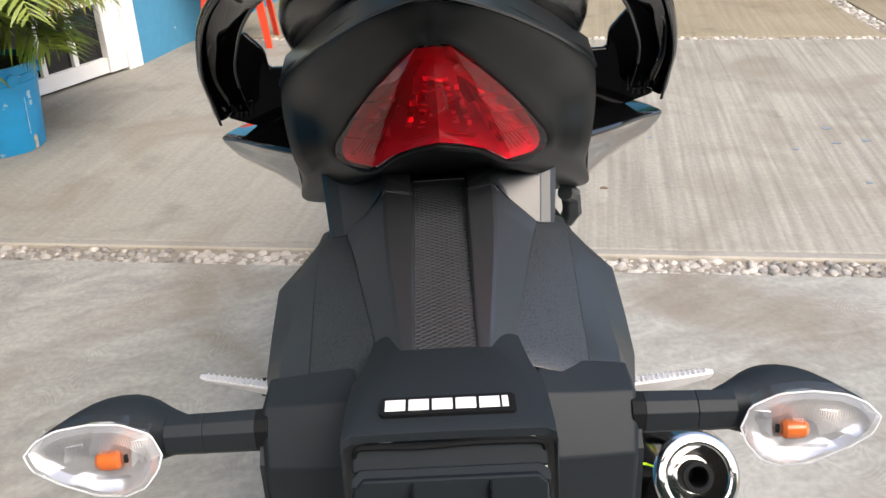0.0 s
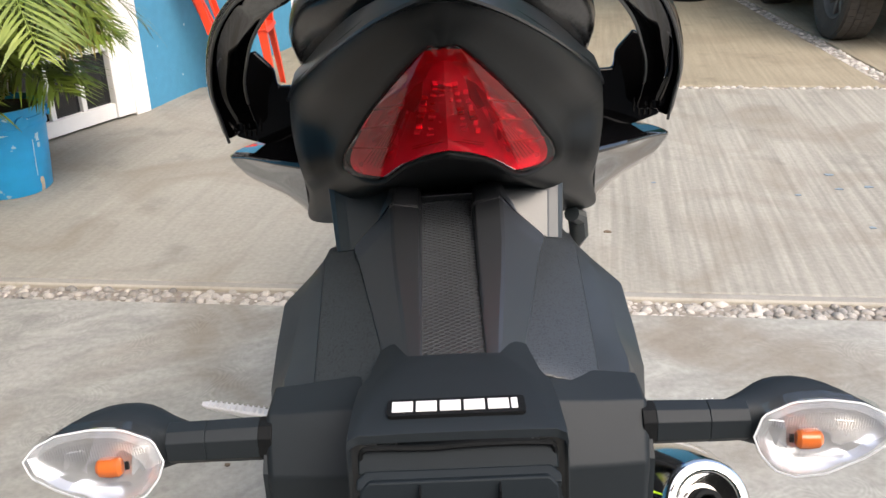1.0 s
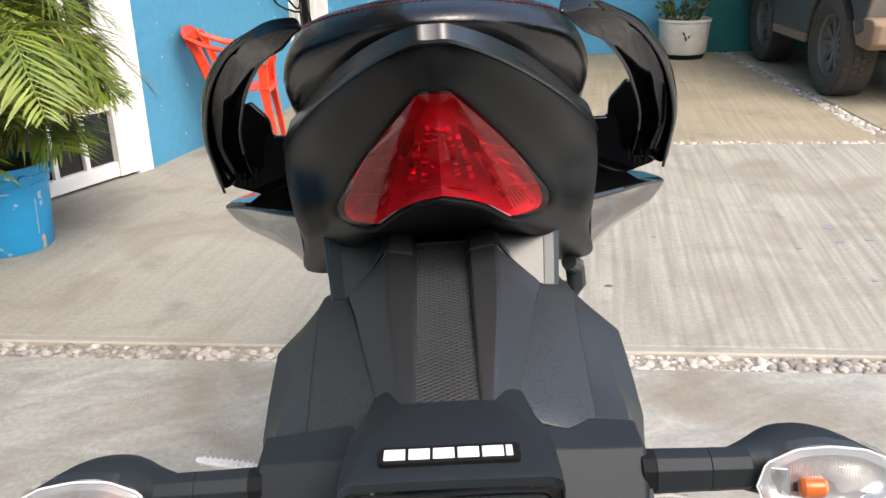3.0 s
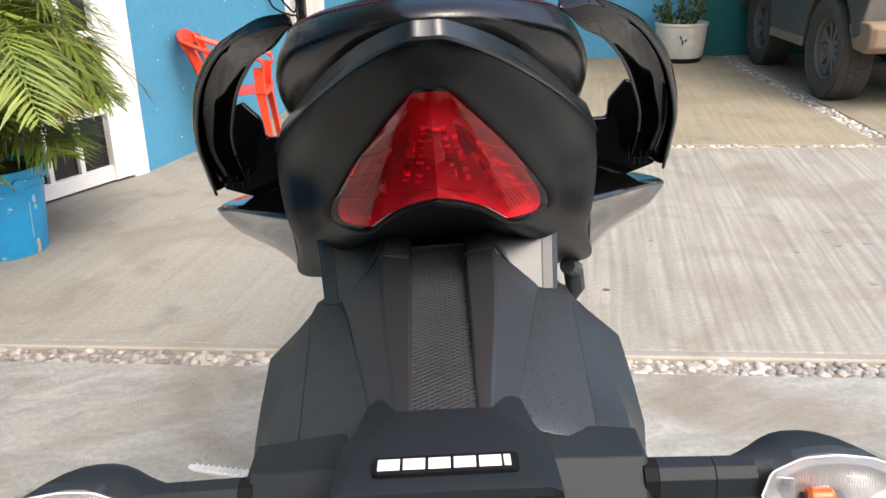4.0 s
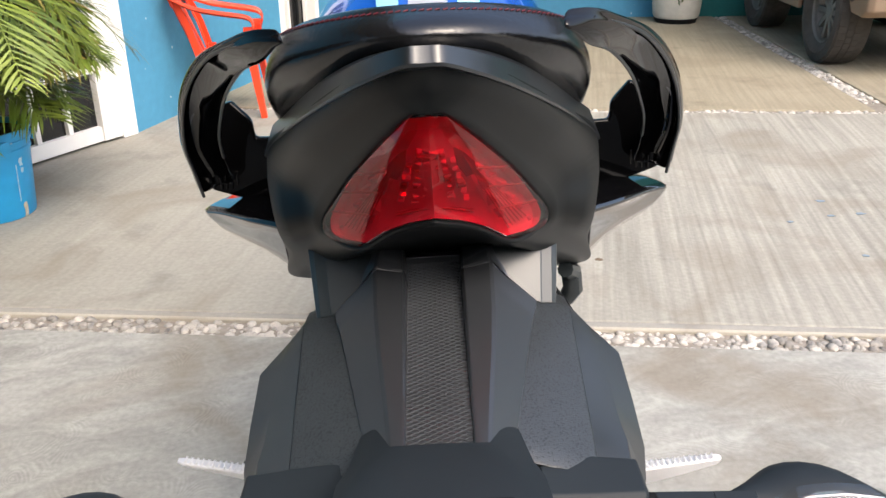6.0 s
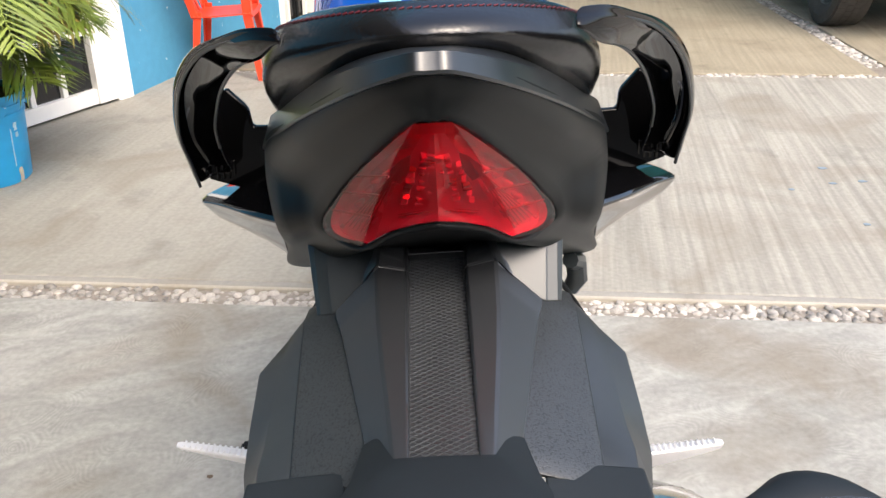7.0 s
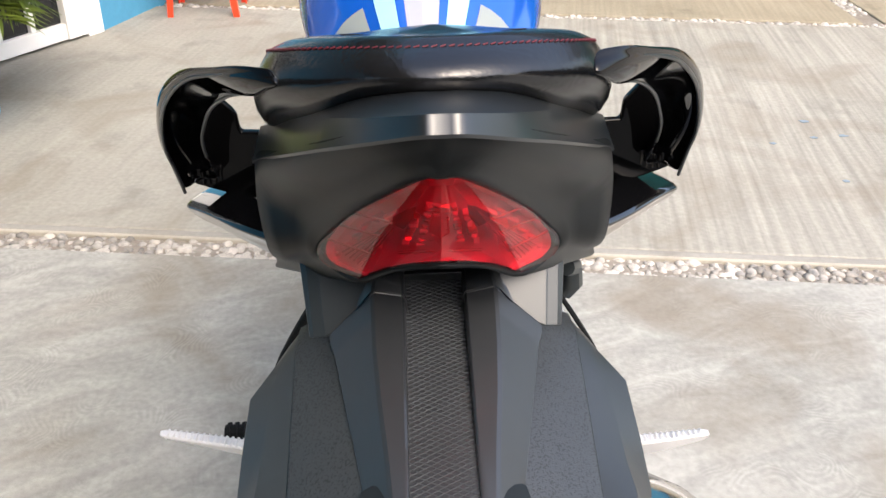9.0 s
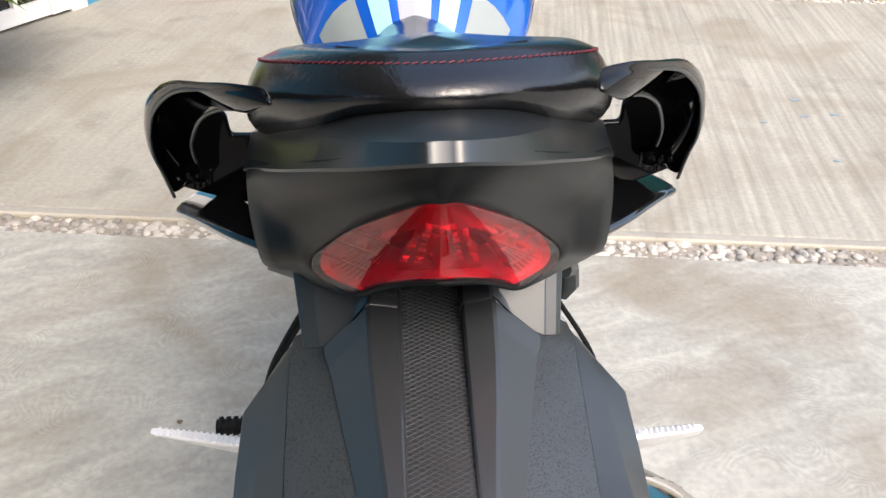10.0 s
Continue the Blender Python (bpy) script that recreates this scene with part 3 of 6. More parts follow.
def tail_light():
    top = holder("tail_light")
    top.parent = bike
    top["label"] = "triangular red tail light"
    back = Vector((0, 0.80, -0.60)).normalized()
    n = 18
    edge = smooth_line([(0.0100, -0.0915, 0.9250), (0.0385, -0.0425, 0.8868), (0.0562, -0.0125, 0.8572), (0.0634, -0.0030, 0.8405), (0.0592, -0.0050, 0.8322), (0.041, -0.0240, 0.8350)], n)
    vee = even_line([(0.0055, -0.0962, 0.9264), (0.018, -0.074, 0.899), (0.030, -0.044, 0.866), (0.041, -0.0240, 0.8350)], n)
    mid = smooth_line([(0, -0.0975, 0.9270), (0, -0.082, 0.902), (0, -0.066, 0.881), (0, -0.0590, 0.8700), (0, -0.0520, 0.8592)], n)

    def sheet(lift, deep, shrink=1.0):
        rows = []
        for i in range(n):
            u = i / (n - 1)
            k = math.sin(math.pi * u) ** 0.6
            e, v, m = edge[i], vee[i] - back * 0.0058 * k * lift, mid[i] - back * 0.0036 * k * lift
            sunk = v + back * 0.0020 * k * lift
            arch = Vector((0, -0.0022, 0.0040)) * u ** 4
            half = [m, m.lerp(sunk, 0.33) - back * 0.0010 * k * lift + arch * 0.9, m.lerp(sunk, 0.66) - back * 0.0010 * k * lift + arch, sunk, v, v.lerp(e, 0.35) - back * 0.0008 * k * lift, v.lerp(e, 0.75) - back * 0.0008 * k * lift, e - back * 0.0008 * lift]
            c = Vector((0, -0.045, 0.876))
            half = [c + (p - c) * shrink + back * deep for p in half]
            half[0].x = 0
            rows.append(both_sides(half))
        return rows

    def rim(rows):
        return rows[0] + [r[-1] for r in rows[1:]] + rows[-1][-2::-1] + [r[0] for r in rows[-2:0:-1]]

    front, bowl = sheet(1.0, 0.0), sheet(0.3, 0.011, 0.87)
    front.insert(0, [p + Vector((0, 0.0016, 0.0005)) for p in front[0]])
    bm = bmesh.new()
    grid(bm, front)
    part("lens", bm, M_RED_LENS, top, "glossy red plastic lens", sharp=26, face=(0, -1, 0.5)).visible_shadow = False
    bm = bmesh.new()
    grid(bm, bowl)
    grid(bm, [rim(sheet(0.6, 0.003, 0.93)), rim(bowl)], closed=True)
    part("reflector", bm, M_RED_REFLECT, top, "silvery reflector bowl", sharp=14)
    # stepped optics: stacked ribs in the middle, stepped cells and fans to the sides
    # Ribs take pale and dark materials at random to imitate irregular glints.
    rng = random.Random(21)
    for col in (-0.0120, -0.0068, -0.0024, 0.0024, 0.0068, 0.0120):
        for k in range(9):
            f = (k + rng.uniform(-0.3, 0.3)) / 8
            if abs(col) > 0.01 and k < 2:
                continue
            c = Vector((col * 0.72, -0.083, 0.908)).lerp(Vector((col * 1.35, -0.057, 0.876)), f)
            m = Matrix.Translation(c + back * (0.0105 + 0.002 * rng.random())) @ pose(0, 0, 0, rng.uniform(20, 66), rng.uniform(-14, 14), rng.uniform(-20, 20))
            w, h = rng.uniform(0.0012, 0.0022), rng.uniform(0.0003, 0.0009)
            bm = bmesh.new()
            box(bm, (-w, -0.0016, -h), (w, 0.0016, h), m)
            part("optic_rib", bm, rng.choice((M_SILVER, M_RED_DEEP, M_RED_REFLECT, M_REFLECT)), top, bevel=0.0004)
    for s in (-1, 1):
        for k in range(5):
            for j in range(2):
                bm = bmesh.new()
                f = k / 4
                c = Vector((s * (0.018 + 0.007 * j), -0.066 + 0.012 * j, 0.895 - 0.006 * j)).lerp(Vector((s * (0.034 + 0.013 * j), -0.026 + 0.014 * j, 0.848 - 0.001 * j)), f) + back * 0.0135
                turn = pose(0, 0, 0, 40 + 14 * ((k + j) % 2), s * 34, s * 16)
                box(bm, (-0.0062, -0.0012, -0.0046), (0.0062, 0.0012, 0.0046), Matrix.Translation(c) @ turn)
                part("optic_cell", bm, M_SILVER if (k + j) % 2 else M_REFLECT, top, bevel=0.0008)
        bm = bmesh.new()
        for k in range(6):
            a = Vector((s * (0.0135 + 0.0016 * k), -0.0795 + 0.003 * k, 0.9030 - 0.003 * k))
            b = Vector((s * (0.0395 + 0.0022 * k), -0.0225 + 0.003 * k, 0.8415))
            tube(bm, [a + back * 0.0016, b + back * 0.0016], 0.00035, 5)
        part("optic_line", bm, M_RED_DEEP, top, "fine moulded lines")
        for a, b in (((0.0215, -0.068, 0.8905), (0.0415, -0.036, 0.8795)), ((0.0275, -0.053, 0.8755), (0.0500, -0.021, 0.8655)), ((0.0335, -0.040, 0.8590), (0.0565, -0.010, 0.8510))):
            bm = bmesh.new()
            tube(bm, [Vector((a[0] * s, a[1], a[2])) + back * 0.0012, Vector((b[0] * s, b[1], b[2])) + back * 0.0012], 0.0006, 5)
            part("cell_border", bm, M_RED_DEEP, top, "moulded border between cells")
        # dark blade beside the middle columns
        bm = bmesh.new()
        blade = [Vector((s * x, y, z)) + back * 0.0045 for x, y, z in ((0.0105, -0.0855, 0.9075), (0.0150, -0.0815, 0.9040), (0.0205, -0.0720, 0.8960), (0.0215, -0.0665, 0.8895), (0.0165, -0.0680, 0.8880), (0.0120, -0.0740, 0.8960))]
        g = grid(bm, [blade, [p + back * 0.002 for p in blade]], closed=True)
        cap(bm, g[0])
        cap(bm, g[1][::-1])
        part("blade", bm, M_RED_DEEP, top, "dark red blade", sharp=20)
    # square cells and the dark socket over the sill
    for x, w, mat in ((0.0, 0.0022, M_RUBBER), (-0.0085, 0.0040, M_REFLECT), (0.0085, 0.0040, M_REFLECT), (-0.0200, 0.0046, M_SILVER), (0.0200, 0.0046, M_SILVER)):
        bm = bmesh.new()
        c = Vector((x, -0.0505 + 0.012 * abs(x) / 0.02, 0.8690 - 0.006 * abs(x) / 0.02)) + back * 0.0080
        box(bm, (-w, -0.0014, -0.0046), (w, 0.0014, 0.0046), Matrix.Translation(c) @ pose(0, 0, 0, 34, 0, 700 * x))
        part("square_cell", bm, mat, top, bevel=0.0006)
    bm = bmesh.new()
    tube(bm, smooth_line([(x, y + 0.006, z + 0.0025) for x, y, z in ((-0.033, -0.030, 0.847), (-0.018, -0.041, 0.856), (0, -0.0505, 0.862), (0.018, -0.041, 0.856), (0.033, -0.030, 0.847))], 15), 0.0012, 6)
    part("sill_bar", bm, M_RED_DEEP, top, "dark red bar over the sill")
    # lower sill with fine lines
    bm = bmesh.new()
    for k in range(5):
        tube(bm, smooth_line([(x, y + 0.003, z + 0.0014 * k + 0.001) for x, y, z in ((-0.020, -0.040, 0.8555), (0, -0.0500, 0.8620), (0.020, -0.040, 0.8555))], 9), 0.00035, 5)
    part("sill_line", bm, M_RED_DEEP, top)


tail_light()


def seat():
    base = holder("seat")
    base.parent = bike
    base["label"] = "black vinyl pillion seat with dark red stitching"
    n = 40
    # half lines from the middle of the rear edge forward along the side: seam, belly, foot and tuck
    seam_line = [(0, -0.047, 0.9605), (0.03, -0.0385, 0.9583), (0.05, -0.0250, 0.9545), (0.068, -0.0070, 0.9490), (0.0800, 0.020, 0.9405), (0.0860, 0.065, 0.9255), (0.082, 0.13, 0.9035), (0.066, 0.20, 0.884), (0.060, 0.28, 0.855), (0.054, 0.38, 0.815), (0.030, 0.46, 0.812), (0, 0.48, 0.815)]
    shoulder = [(0, -0.0555, 0.9585), (0.031, -0.0465, 0.9560), (0.053, -0.032, 0.9505), (0.0735, -0.010, 0.9425), (0.0865, 0.022, 0.9310), (0.0920, 0.07, 0.915), (0.087, 0.13, 0.895), (0.072, 0.20, 0.874), (0.067, 0.28, 0.846), (0.060, 0.385, 0.806), (0.034, 0.47, 0.804), (0, 0.49, 0.806)]
    belly = [(0, -0.0640, 0.9545), (0.032, -0.0550, 0.9510), (0.0560, -0.0390, 0.9420), (0.0795, -0.0110, 0.9300), (0.0930, 0.024, 0.9150), (0.0965, 0.08, 0.900), (0.090, 0.14, 0.882), (0.077, 0.20, 0.860), (0.074, 0.28, 0.832), (0.066, 0.39, 0.795), (0.036, 0.48, 0.790), (0, 0.50, 0.79)]
    foot = [(0, -0.0660, 0.9485), (0.032, -0.0540, 0.9435), (0.0545, -0.0330, 0.9300), (0.0770, 0.0040, 0.9135), (0.0920, 0.043, 0.8935), (0.0950, 0.09, 0.872), (0.089, 0.14, 0.855), (0.078, 0.20, 0.833), (0.074, 0.28, 0.806), (0.064, 0.39, 0.77), (0.034, 0.48, 0.77), (0, 0.50, 0.77)]
    tuck = [(x * 0.9, y + 0.012, z - 0.010) for x, y, z in foot]
    lines = []
    for r in (tuck, foot, belly, shoulder, seam_line):
        a, b = Vector(r[0]), Vector(r[1])
        flat = Vector((b.x * 0.45, a.y + (b.y - a.y) * 0.2, a.z + (b.z - a.z) * 0.2))
        lines.append(smooth_line([a, flat] + r[1:], n))
    for r in lines:
        r[0].x = r[-1].x = 0
    line = lines[-1]
    spine = smooth_line([(0, -0.02, 0.9605), (0, 0.0, 0.9565), (0, 0.03, 0.9475), (0, 0.07, 0.9325), (0, 0.12, 0.912), (0, 0.20, 0.882), (0, 0.28, 0.858), (0, 0.38, 0.838), (0, 0.47, 0.828)], 80)

    def crown(p, f):
        """A point of the top, f of the way from the seam to the spine."""
        y = min(max(p.y * 0.92 + 0.035 * max(0.0, 1 - (p.y + 0.045) / 0.1), 0.0), 0.46)
        near = min(spine, key=lambda q: abs(q.y - y))
        q = p.lerp(Vector((0, y, near.z)), f)
        q.z = p.z + (near.z - p.z) * math.sin(f * math.pi / 2) + 0.0035 * math.sin(min(1.0, f * 2.6) * math.pi)
        return q

    rows = lines + [[crown(p, f) for p in line] for f in (0.03, 0.08, 0.15, 0.3, 0.5, 0.75, 0.97)]
    bm = bmesh.new()
    vs = grid(bm, [r + flip(r[-2:0:-1]) for r in rows], closed=True)
    last = vs[-1]
    k = len(last)
    for i in range(0, n - 1):
        quad = []
        for v in (last[i], last[i + 1], last[(k - i - 1) % k], last[(k - i) % k]):
            if v not in quad:
                quad.append(v)
        if len(quad) > 2:
            bm.faces.new(quad)
    part("cushion", bm, M_LEATHER, base, "creased glossy black vinyl cushion", sharp=80, sub=1)
    seam = even_line(both_sides(line[:24]), 130)
    bm = bmesh.new()
    for i in range(1, 128):
        a, b = seam[i], seam[i + 1]
        d = (b - a) * 0.66
        tube(bm, [a + Vector((0, -0.0010, -0.0002)), a + d + Vector((0, -0.0004, 0.0003))], 0.00042, 5)
    part("stitching", bm, M_THREAD, base, "dark red stitches")
    bm = bmesh.new()
    tube(bm, both_sides([crown(p, 0.48 - 3.6 * p.x) for p in line[:14] if p.x < 0.058]), 0.00035, 6)
    part("second_seam", bm, M_RUBBER, base, "second dark seam")


seat()


def grab_rail(s):
    """s: +1 or -1, the side."""
    top = holder("grab_rail")
    top.parent = bike
    top["label"] = "glossy black pillion grab rail"
    n = 30
    outer = even_line(smooth_line([(0.067, -0.062, 0.9555), (0.078, -0.054, 0.9545), (0.092, -0.036, 0.9485), (0.117, 0.0, 0.9345), (0.1385, 0.035, 0.912), (0.152, 0.063, 0.888), (0.1605, 0.087, 0.862), (0.161, 0.100, 0.843), (0.1595, 0.107, 0.823)], 60), n)
    inner = even_line(smooth_line([(0.0665, -0.060, 0.9500), (0.0735, -0.050, 0.9435), (0.0765, -0.045, 0.9405), (0.094, -0.015, 0.930), (0.1115, 0.02, 0.911), (0.124, 0.05, 0.890), (0.133, 0.075, 0.870), (0.1355, 0.095, 0.8465), (0.133, 0.105, 0.8315)], 60), n)
    away, rows, lips = Vector((0.22, 0.92, 0.10)).normalized(), [], []
    for i, (o, q) in enumerate(zip(outer, inner)):
        w = 0.18 + 0.82 * max(0.0, min(1.0, (i / (n - 1) - 0.15) / 0.5))
        open_ = max(0.0, min(1.0, (i - 4) / 6))
        o = o + (Vector((0, 0.007, 0.0005)) if s > 0 else Vector((0, 0.001, -0.0008))) * max(0.0, 1 - i / 22)
        out = (o - q).normalized()
        sec = [o, o + away * 0.004 * w + out * 0.0022, o + away * 0.014 * w + out * 0.0030, o + away * 0.025 * w, q + away * 0.023 * w, q + away * 0.010 * w - out * 0.001, q,
               q.lerp(o, 0.06) - away * 0.0004, q.lerp(o, 0.12) + away * (0.012 * w * open_ - 0.0022 * (1 - open_)), q.lerp(o, 0.5) + away * (0.015 * w * open_ - 0.0046 * (1 - open_)), o.lerp(q, 0.14) + away * (0.014 * w * open_ - 0.0030 * (1 - open_)), o.lerp(q, 0.085) + away * (0.0004 * open_ - 0.0020 * (1 - open_))]
        rows.append([Vector((p.x * s, p.y, p.z)) for p in sec])
        lips.append([Vector((p.x * s, p.y, p.z)) for p in (o.lerp(q, 0.03) - away * 0.0002, q.lerp(o, 0.04) - away * 0.0002)])
    # Satin tubes added along the lips so that each shows a thin highlight.
    for k, i0, i1, r in ((0, 4, n, 0.0011), (1, 5, n - 4, 0.0010)):
        bm = bmesh.new()
        tube(bm, [p[k] for p in lips[i0:i1]], [r * min(1.0, 0.3 + 0.2 * j) for j in range(i1 - i0)], 8)
        part("rolled_edge", bm, M_COVER, top, "satin tube on the lip of the rail, added for its highlight")
    # rounded end
    mid = sum(rows[0], Vector()) / len(rows[0])
    step = (rows[0][0] - rows[1][0]).normalized()
    rows = [[mid + (p - mid) * f + step * d for p in rows[0]] for f, d in ((0.35, 0.0042), (0.75, 0.0034), (0.95, 0.0014))] + rows
    bm = bmesh.new()
    vs = grid(bm, rows, closed=True)
    cap(bm, vs[0][::-1])
    cap(bm, vs[-1])
    part("rail", bm, M_GLOSS, top, sharp=70, sub=1)
    # inner mounting plate between the tail and the rail
    bm = bmesh.new()
    pts = [(0.096, 0.075, 0.8605), (0.1190, 0.090, 0.8605), (0.1203, 0.090, 0.8630), (0.1210, 0.090, 0.8720), (0.1235, 0.090, 0.8755), (0.1335, 0.090, 0.8860), (0.1490, 0.100, 0.8800), (0.1560, 0.107, 0.8500), (0.1550, 0.110, 0.8240), (0.122, 0.096, 0.814), (0.096, 0.070, 0.814)]
    rows = [[Vector((p[0] * s, 0.114 + 0.1 * (p[0] - 0.12) + d, p[2])) for p in pts] for d in (0.0, 0.006)]
    vs = grid(bm, rows, closed=True)
    cap(bm, vs[0][::-1])
    cap(bm, vs[-1])
    part("mounting_plate", bm, M_GLOSS_BACK, top, "plain black mounting plate", bevel=0.0015)
    bm = bmesh.new()
    for k in range(4):
        tube(bm, [((0.136 + 0.0040 * k) * s, 0.1175, 0.8245), ((0.136 + 0.0040 * k) * s, 0.1155, 0.838 - 0.0012 * k)], 0.0016, 8)
    part("bolt_boss", bm, M_GLOSS_BACK, top, bevel=0.001)


def side_cowl(s):
    n = 17
    up = smooth_line([(0.0935, 0.037, 0.8265), (0.118, 0.059, 0.8240), (0.143, 0.090, 0.8190), (0.1610, 0.113, 0.8135)], n)
    lip = [p + Vector((0.0006, -0.0015, -0.0030)) for p in up]
    mid = smooth_line([(0.0955, 0.054, 0.8125), (0.1165, 0.077, 0.8090), (0.1390, 0.101, 0.8055), (0.1600, 0.118, 0.8030)], n)
    low = smooth_line([(0.1005, 0.084, 0.790), (0.1190, 0.103, 0.7830), (0.1370, 0.122, 0.7800), (0.1520, 0.138, 0.7800)], n)
    under = smooth_line([(0.109, 0.136, 0.7505), (0.119, 0.149, 0.7530), (0.129, 0.162, 0.7570), (0.140, 0.173, 0.7615)], n)
    shelf = smooth_line([(0.094, 0.06, 0.829), (0.11, 0.09, 0.825), (0.128, 0.12, 0.819), (0.148, 0.142, 0.812)], n)
    bm = bmesh.new()
    grid(bm, [[Vector((p.x * s, p.y, p.z)) for p in r] for r in (shelf, up, lip, mid, low, under)])
    part("side_cowl", bm, M_COWL, bike, "glossy black lower side cowl", sharp=40, thick=0.002, sub=1)


for side in (1, -1):
    grab_rail(side)
    side_cowl(side)
    # Black tube drawn for the shade inside the gap between panel and cowl.
    bm = bmesh.new()
    tube(bm, smooth_line([(p[0] * side, p[1], p[2]) for p in ((0.0945, 0.036, 0.8285), (0.0962, 0.054, 0.8125), (0.1010, 0.084, 0.790), (0.1095, 0.136, 0.7505))], 14), 0.0021, 6)
    part("gap_shade", bm, M_RUBBER, bike, "black tube for the shade in the gap between tail panel and cowl")


def rear_fender():
    top = holder("rear_fender")
    top.parent = bike
    top["label"] = "matte black plastic rear mudguard"
    top.matrix_local = Matrix.Translation((-0.0027, 0, 0.77)) @ pose(0, 0, 0, 0, -0.7, 0) @ Matrix.Translation((0, 0, -0.77))
    ys = [0.045 - 0.0116 * i for i in range(16)]

    def floor(y):
        return 0.7735 + (y + 0.124) * 0.170

    bm = bmesh.new()
    grid(bm, [[(-0.021, y, floor(y) - 0.0012), (0, y, floor(y) - 0.0008), (0.021, y, floor(y) - 0.0012)] for y in ys])
    part("channel", bm, M_TRIM, top, thick=0.003)
    # grip ridges, paler than the channel floor
    bm = bmesh.new()
    w, y0, y1, pitch, half, slope = 0.0160, 0.030, -0.127, 0.0030, 0.00015, 0.52
    for way in (1, -1):
        for i in range(70):
            yc = y0 + 0.022 - i * pitch
            xa, xb = -w, w
            lo, hi = sorted(((y1 - yc) / (way * slope), (y0 - yc) / (way * slope)))
            xa, xb = max(xa, lo), min(xb, hi)
            if xb - xa < 0.001:
                continue
            rows = []
            for x in (xa, xb):
                y = yc + way * slope * x
                z = floor(y) - 0.0010
                rows.append([(x - half, y, z), (x - half * 0.5, y, z + 0.0006), (x + half * 0.5, y, z + 0.0006), (x + half, y, z)])
            grid(bm, rows)
    tagged(part("diamond_grip", bm, M_GRIP, top, "raised diamond grip pattern", smooth=False), kind="stuff")
    # ribs, pads, grained wings and outer skirts on both sides of the channel
    for s in (1, -1):
        def at(pts):
            return [Vector((x * s, y, z)) for x, y, z in pts]

        secs = []
        for y, xi, h, xr, zr, xo, zo in ((0.046, 0.0172, 0.012, 0.0285, 0.8240, 0.0305, 0.8235), (0.026, 0.0171, 0.0125, 0.0305, 0.8205, 0.0335, 0.8190), (0.013, 0.0170, 0.0120, 0.0320, 0.8155, 0.0368, 0.8110), (0.0095, 0.0169, 0.0115, 0.0328, 0.8130, 0.0412, 0.8036), (0.0060, 0.0168, 0.0110, 0.0334, 0.8105, 0.0440, 0.7975), (0.0040, 0.0168, 0.0105, 0.0337, 0.8088, 0.0495, 0.7892), (0.0025, 0.0168, 0.0100, 0.0340, 0.8075, 0.0596, 0.7825), (-0.012, 0.0167, 0.0085, 0.0336, 0.8015, 0.0562, 0.7792),
                                      (-0.03, 0.0166, 0.0070, 0.0328, 0.7960, 0.0524, 0.7765), (-0.06, 0.0165, 0.0045, 0.0302, 0.7880, 0.0464, 0.7718), (-0.09, 0.0163, 0.0022, 0.0268, 0.7805, 0.0403, 0.7672), (-0.130, 0.0162, 0.0004, 0.0228, 0.7730, 0.0322, 0.7610)):
            fl = floor(y)
            secs.append(at(((xi - 0.0008, y, fl - 0.003), (xi, y, fl + h * 0.7), (xi + 0.0012, y, fl + h), (xr - 0.0012, y, zr + 0.0004), (xr + 0.0010, y, zr - 0.0008), (xo - 0.0022, y, zo + 0.0022), (xo, y, zo), (xo - 0.0002, y, zo - 0.005))))
        cols = [smooth_line([r[k] for r in secs[:8]], 43) for k in range(8)]
        secs = [[c[v] for c in cols] for v in range(42)] + secs[7:]
        bm = bmesh.new()
        grid(bm, secs)
        part("rib", bm, M_TRIM, top, "smooth raised rib", sharp=12, thick=0.0015)
        # pad under the tail, leaning forward, in two planes
        bm = bmesh.new()
        def lean(x, z):
            return 0.0092 + 0.25 * (x - 0.06) + 0.72 * (z - 0.78)

        grid(bm, [at([(x, lean(x, z) + d, z) for x, z, d in r]) for r in (((0.0290, 0.8200, 0), (0.0310, 0.7900, 0)), ((0.0455, 0.8180, 0), (0.0455, 0.7860, 0)), ((0.0665, 0.8150, 0), (0.0630, 0.7775, 0)), ((0.0675, 0.8145, 0.0004), (0.0640, 0.7772, 0.0004)), ((0.0735, 0.8120, 0.0012), (0.0700, 0.7760, 0.0012)), ((0.0775, 0.8100, 0.004), (0.0728, 0.7745, 0.004)), ((0.0780, 0.8000, 0.022), (0.0745, 0.7650, 0.022)))])
        part("pad", bm, M_GREY_PLASTIC, top, "smooth pad under the tail", smooth=False, thick=0.002, bevel=0.0008)
        wing = []
        for y, xo, zo, xe, ze in ((0.030, 0.0620, 0.7790, 0.0800, 0.7700), (0.012, 0.0605, 0.7795, 0.0815, 0.7705), (0.004, 0.0592, 0.7785, 0.0811, 0.7688), (-0.03, 0.0524, 0.7745, 0.0799, 0.7622), (-0.06, 0.0464, 0.7708, 0.0787, 0.7562), (-0.09, 0.0403, 0.7664, 0.0775, 0.7502), (-0.1035, 0.0376, 0.7645, 0.0769, 0.7475), (-0.118, 0.0350, 0.7620, 0.0764, 0.7446)):
            wing.append(at(((xo - 0.004, y, zo - 0.0008), (xo, y, zo - 0.0006), (xo + (xe - xo) * 0.5, y, zo + (ze - zo) * 0.45), (xe - 0.0008, y, ze + 0.0002), (xe, y, ze))))
        bm = bmesh.new()
        grid(bm, wing)
        part("wing", bm, M_TRIM_GRAIN, top, "grained plastic wing", sharp=16, thick=0.003)
        skirt = []
